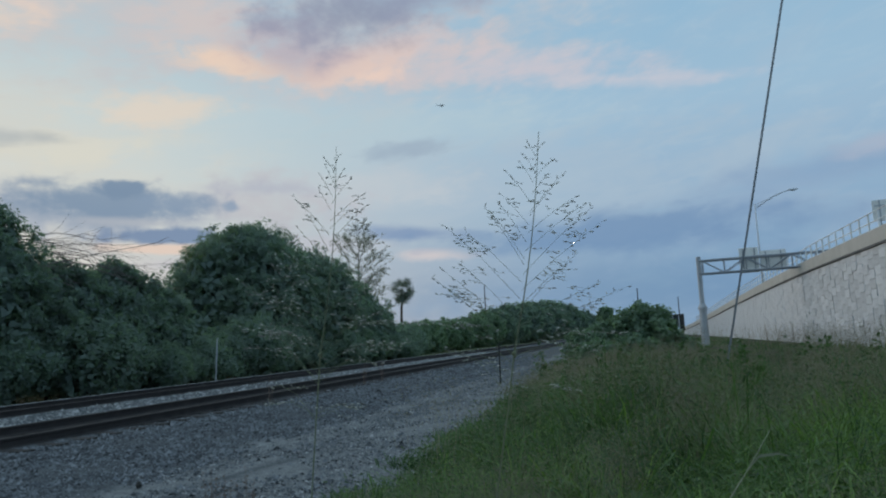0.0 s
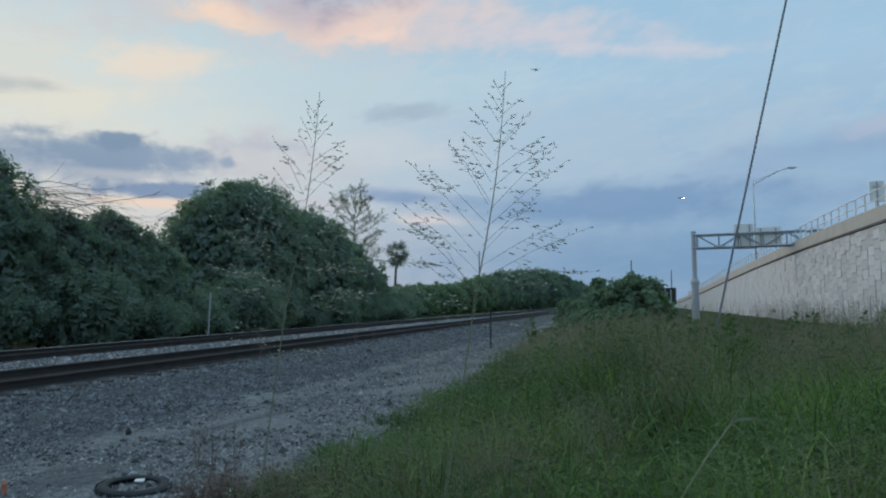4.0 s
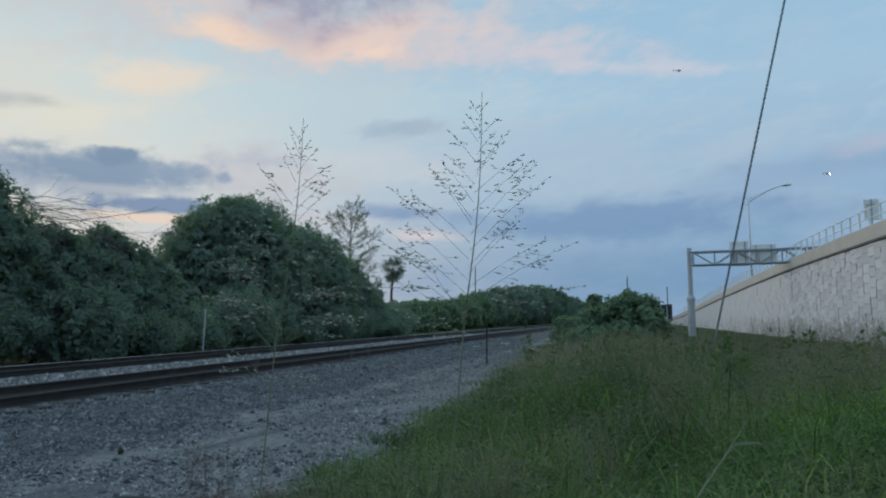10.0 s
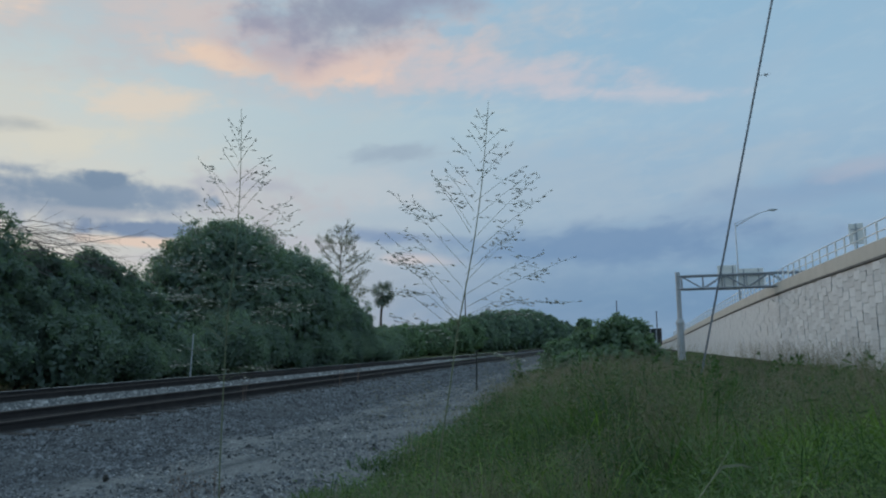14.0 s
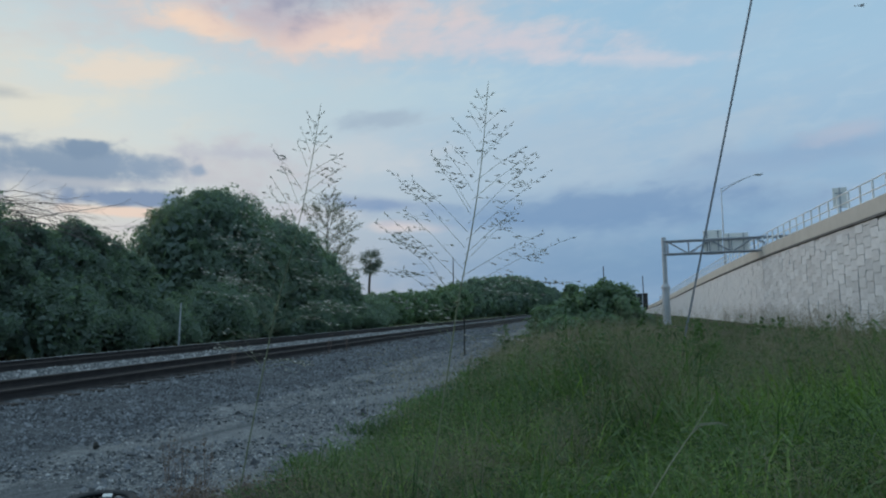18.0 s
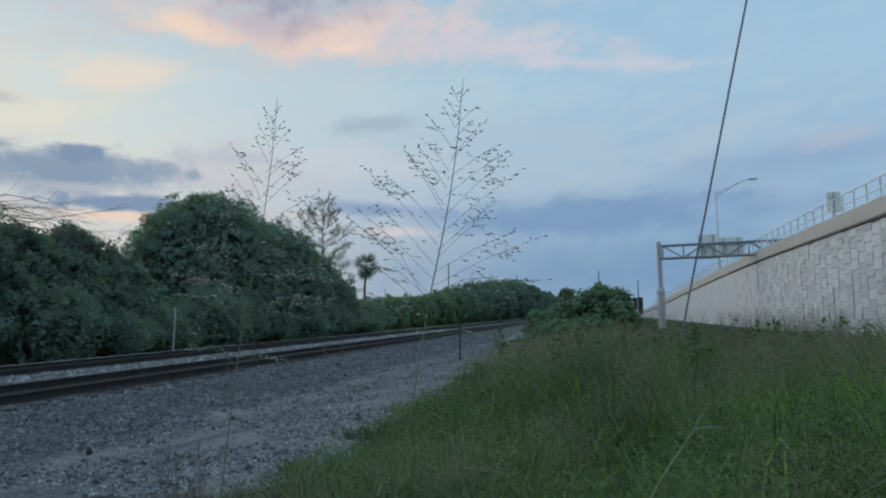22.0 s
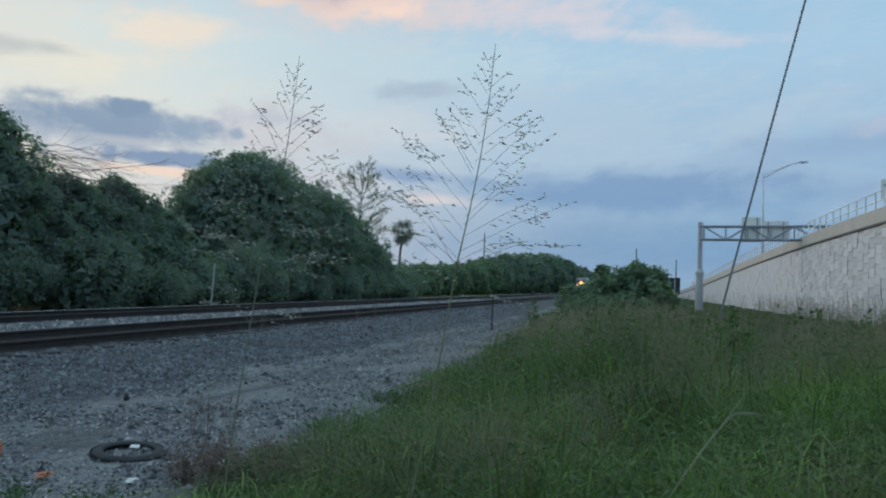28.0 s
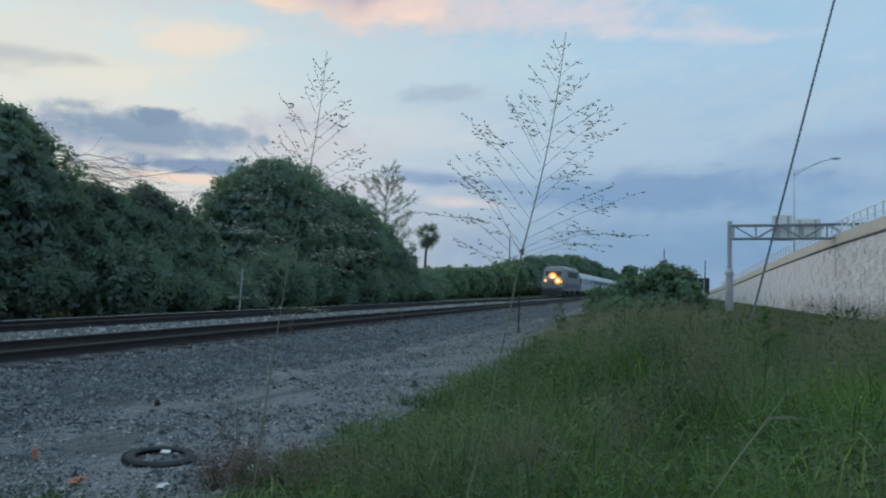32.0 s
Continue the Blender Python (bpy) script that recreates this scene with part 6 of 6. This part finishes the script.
STEM_A = [
    (0.0, -0.164, 0.874, 1.590, 7.6, 6.6, 0.9),
    (0.5, -0.119, 0.858, 1.587, 7.2, 6.3, 0.6),
    (1.0, -0.150, 0.863, 1.581, 6.4, 5.6, -0.9),
    (1.5, -0.207, 0.892, 1.596, 5.7, 4.9, -2.5),
    (2.0, -0.186, 0.906, 1.596, 5.1, 9.3, -2.9),
    (2.5, -0.168, 0.899, 1.580, 4.8, 11.3, -2.7),
    (3.0, -0.172, 0.887, 1.560, 4.6, 11.3, -1.9),
    (3.5, -0.195, 0.883, 1.559, 4.5, 7.0, -1.0),
    (4.0, -0.172, 0.869, 1.567, 4.6, 9.0, 0.5),
    (4.5, -0.154, 0.857, 1.567, 4.9, 11.6, 1.6),
    (6.5, -0.165, 0.912, 1.576, 5.7, 13.5, 3.0),
    (7.0, -0.177, 0.912, 1.574, 5.8, 10.3, 2.3),
    (7.5, -0.159, 0.900, 1.573, 6.0, 13.3, 2.3),
    (8.0, -0.155, 0.891, 1.572, 6.1, 12.6, 1.9),
    (8.5, -0.170, 0.890, 1.573, 6.1, 9.9, 1.3),
    (9.0, -0.170, 0.889, 1.576, 6.0, 9.2, 0.9),
    (9.5, -0.169, 0.889, 1.580, 6.0, 9.1, 0.6),
    (10.0, -0.184, 0.894, 1.579, 5.9, 7.0, 0.1),
    (10.5, -0.194, 0.904, 1.580, 6.0, 6.9, -0.1),
    (11.0, -0.177, 0.900, 1.577, 5.7, 8.4, -0.2),
    (11.5, -0.174, 0.880, 1.577, 5.5, 9.6, 0.0),
    (12.0, -0.176, 0.862, 1.570, 5.4, 9.4, 0.9),
    (12.5, -0.143, 0.880, 1.573, 10.2, 9.9, 4.9),
    (13.0, -0.152, 0.867, 1.574, 10.2, 4.8, 7.5),
    (13.5, -0.205, 0.844, 1.604, 9.6, 1.8, 3.9),
    (14.0, -0.233, 0.861, 1.617, 7.9, 3.9, -0.9),
    (14.5, -0.211, 0.862, 1.612, 6.6, 2.9, -2.5),
    (16.5, -0.160, 0.865, 1.587, 5.6, 10.8, -1.8),
    (17.0, -0.140, 0.856, 1.574, 5.4, 12.8, -1.4),
    (17.5, -0.143, 0.853, 1.577, 5.3, 11.7, -1.5),
    (18.0, -0.131, 0.845, 1.578, 5.3, 13.0, -1.3),
    (18.5, -0.147, 0.841, 1.578, 5.2, 9.5, -1.5),
    (19.0, -0.163, 0.839, 1.580, 5.1, 8.0, -1.7),
    (19.5, -0.162, 0.837, 1.578, 5.1, 7.6, -1.9),
    (20.0, -0.142, 0.843, 1.574, 5.2, 11.5, -1.7),
    (20.5, -0.142, 0.854, 1.573, 5.3, 11.9, -1.7),
    (21.0, -0.175, 0.865, 1.576, 5.4, 8.4, -2.1),
    (21.5, -0.176, 0.870, 1.576, 5.6, 8.4, -2.0),
    (22.0, -0.166, 0.865, 1.584, 5.6, 9.4, -2.0),
    (22.5, -0.156, 0.867, 1.588, 5.7, 12.1, -1.8),
    (23.0, -0.165, 0.869, 1.589, 5.8, 10.0, -2.3),
    (23.5, -0.176, 0.860, 1.600, 5.9, 8.4, -2.8),
    (24.0, -0.150, 0.857, 1.606, 5.9, 11.5, -2.7),
    (24.5, -0.184, 0.861, 1.611, 5.7, 6.0, -3.3),
    (25.0, -0.170, 0.866, 1.601, 5.9, 8.9, -2.8),
    (25.5, -0.166, 0.867, 1.595, 6.2, 8.9, -2.4),
    (27.5, -0.164, 0.927, 1.574, 4.1, 13.2, -3.3),
    (28.0, -0.191, 0.922, 1.578, 2.9, 8.2, 0.6),
    (28.5, -0.226, 0.930, 1.593, 3.1, 2.9, 1.1),
    (29.0, -0.212, 0.937, 1.596, 3.3, 4.7, 0.5),
    (29.5, -0.226, 0.948, 1.596, 3.4, 3.6, 0.0),
    (30.0, -0.226, 0.947, 1.579, 3.6, 2.6, -0.1),
    (30.5, -0.190, 0.939, 1.578, 4.5, 7.9, 0.4),
    (31.0, -0.172, 0.943, 1.579, 4.3, 10.5, 1.3),
    (31.5, -0.190, 0.949, 1.583, 3.7, 9.3, 1.9),
    (32.0, -0.193, 0.949, 1.594, 3.1, 8.5, 2.7),
]
STEM_B = [
    (0.0, 0.078, 0.794, 1.583, 7.6, 8.5, 1.1),
    (0.5, 0.105, 0.778, 1.578, 7.3, 9.2, 1.0),
    (1.0, 0.097, 0.776, 1.582, 6.4, 9.6, -0.5),
    (1.5, 0.032, 0.799, 1.601, 5.7, 4.9, -2.5),
    (2.0, 0.049, 0.810, 1.596, 5.1, 5.5, -3.3),
    (2.5, 0.055, 0.803, 1.588, 4.8, 9.5, -2.8),
    (3.0, 0.093, 0.793, 1.564, 4.6, 12.3, -1.8),
    (3.5, 0.057, 0.795, 1.566, 4.5, 7.0, -1.0),
    (4.0, 0.067, 0.787, 1.572, 4.6, 7.7, 0.3),
    (4.5, 0.110, 0.779, 1.571, 4.9, 12.8, 1.7),
    (6.5, 0.076, 0.837, 1.589, 5.7, 13.5, 3.0),
    (7.0, 0.054, 0.835, 1.589, 5.8, 8.5, 2.1),
    (7.5, 0.067, 0.821, 1.594, 5.9, 8.9, 1.9),
    (8.0, 0.067, 0.811, 1.588, 6.0, 7.7, 1.4),
    (8.5, 0.066, 0.809, 1.587, 6.0, 7.2, 1.0),
    (9.0, 0.065, 0.807, 1.592, 6.0, 6.8, 0.6),
    (9.5, 0.063, 0.805, 1.593, 5.9, 5.3, 0.2),
    (10.0, 0.054, 0.810, 1.592, 5.9, 4.3, -0.2),
    (10.5, 0.056, 0.818, 1.592, 5.9, 5.7, -0.3),
    (11.0, 0.056, 0.814, 1.592, 5.7, 5.6, -0.5),
    (11.5, 0.056, 0.795, 1.595, 5.4, 5.9, -0.3),
    (12.0, 0.058, 0.780, 1.586, 5.3, 6.8, 0.6),
    (12.5, 0.087, 0.811, 1.574, 10.0, 1.8, 3.4),
    (13.0, 0.099, 0.811, 1.591, 10.1, 0.4, 6.7),
    (13.5, 0.071, 0.777, 1.616, 9.6, 4.9, 4.4),
    (14.0, 0.062, 0.774, 1.607, 8.0, 7.6, -0.4),
    (14.5, 0.091, 0.768, 1.597, 6.6, 7.3, -1.9),
    (16.5, 0.059, 0.774, 1.579, 5.5, 1.7, -2.7),
    (17.0, 0.101, 0.764, 1.578, 5.3, 7.8, -1.9),
    (17.5, 0.089, 0.762, 1.579, 5.2, 7.3, -1.9),
    (18.0, 0.098, 0.754, 1.580, 5.2, 8.5, -1.7),
    (18.5, 0.101, 0.750, 1.578, 5.2, 7.7, -1.7),
    (19.0, 0.085, 0.748, 1.579, 5.1, 4.1, -2.0),
    (19.5, 0.079, 0.745, 1.585, 5.1, 4.0, -2.2),
    (20.0, 0.087, 0.750, 1.587, 5.1, 6.9, -2.1),
    (20.5, 0.074, 0.762, 1.585, 5.2, 6.1, -2.3),
    (21.0, 0.053, 0.772, 1.590, 5.4, 5.2, -2.4),
    (21.5, 0.053, 0.778, 1.584, 5.5, 6.3, -2.2),
    (22.0, 0.068, 0.773, 1.586, 5.6, 9.5, -1.9),
    (22.5, 0.083, 0.773, 1.593, 5.7, 10.3, -2.0),
    (23.0, 0.063, 0.775, 1.586, 5.8, 10.4, -2.3),
    (23.5, 0.089, 0.764, 1.590, 5.9, 10.6, -2.6),
    (24.0, 0.128, 0.758, 1.593, 6.0, 16.3, -2.2),
    (24.5, 0.092, 0.762, 1.606, 5.7, 6.7, -3.2),
    (25.0, 0.073, 0.770, 1.602, 5.9, 7.6, -2.9),
    (25.5, 0.081, 0.772, 1.596, 6.2, 10.2, -2.2),
    (27.5, 0.077, 0.829, 1.568, 4.1, 11.6, -3.4),
    (28.0, 0.060, 0.842, 1.582, 2.9, 7.6, 0.5),
    (28.5, 0.060, 0.855, 1.590, 3.1, 7.5, 1.3),
    (29.0, 0.052, 0.858, 1.596, 3.3, 4.6, 0.5),
    (29.5, 0.046, 0.868, 1.592, 3.4, 0.2, -0.2),
    (30.0, 0.071, 0.865, 1.575, 3.6, -1.5, -0.4),
    (30.5, 0.097, 0.858, 1.582, 4.5, 2.1, -0.0),
    (31.0, 0.086, 0.864, 1.591, 4.2, 5.0, 0.8),
    (31.5, 0.087, 0.874, 1.591, 3.7, 7.3, 1.8),
    (32.0, 0.100, 0.880, 1.604, 3.1, 9.6, 2.8),
]


def motions():
    walk(stem_a, [(r[0], pose(*r[1:])) for r in STEM_A])
    walk(stem_b, [(r[0], pose(*r[1:])) for r in STEM_B])
    # the train runs towards the eye at 27 m/s on the far track
    behind = [0.0] + [21.6 + 26.0 * k for k in range(5)]
    for thing, gap in zip([locomotive] + coaches, behind):
        rows = []
        for t in (0.0, 16.0, 27.0, 32.0):
            p = at(TRAIN_U, 98.0 + 27.0 * (32.0 - t) + gap, RAIL_TOP)
            rows.append((t, pose(p.x, p.y, p.z, 0, 0, -15.5)))
        walk(thing, rows)
    # the helicopter crosses steadily to the right, the aeroplane climbs to the right
    rows = []
    for t, a, e in ((0.0, 0.45, 19.37), (4.0, 8.32, 19.06), (8.0, 16.38, 19.2), (12.0, 24.14, 19.66), (16.0, 31.6, 20.4), (20.0, 38.7, 21.3), (24.0, 45.5, 22.2), (28.0, 52.0, 23.0), (32.0, 58.0, 24.0)):
        p = sky_place(a, e, 1150)
        rows.append((t, pose(p.x, p.y, p.z, 0, 0, 0.0 - a)))
    walk(helicopter, rows)
    rows = []
    for t, a, e in ((0.0, 10.8, 7.4), (2.5, 16.35, 8.06), (4.5, 20.83, 8.3), (8.0, 27.51, 9.63), (10.0, 30.42, 10.54), (12.0, 33.53, 11.62), (16.0, 39.5, 13.8), (20.0, 45.0, 16.0), (24.0, 50.0, 18.0), (28.0, 55.0, 20.0), (32.0, 60.0, 22.0)):
        p = sky_place(a, e, 1500)
        rows.append((t, pose(p.x, p.y, p.z, 0, 0, -40.0)))
    walk(aeroplane, rows)
    # the beacon turns: its white, red and blue faces come round by turns
    marks = [(0, 0), (4.5, 0), (6.5, 90), (9, 180), (9.9, 360), (19, 360), (21, 450), (22, 450), (24, 540), (25, 630), (27.5, 720), (30, 720), (31, 810), (32, 900)]
    rows = []
    for i in range(129):
        a = float(np.interp(0.25 * i, [m[0] for m in marks], [m[1] for m in marks]))
        rows.append((0.25 * i, pose(42.39, 136.0, 3.2, 0, 0, a - 18)))
    walk(beacon, rows)


motions()
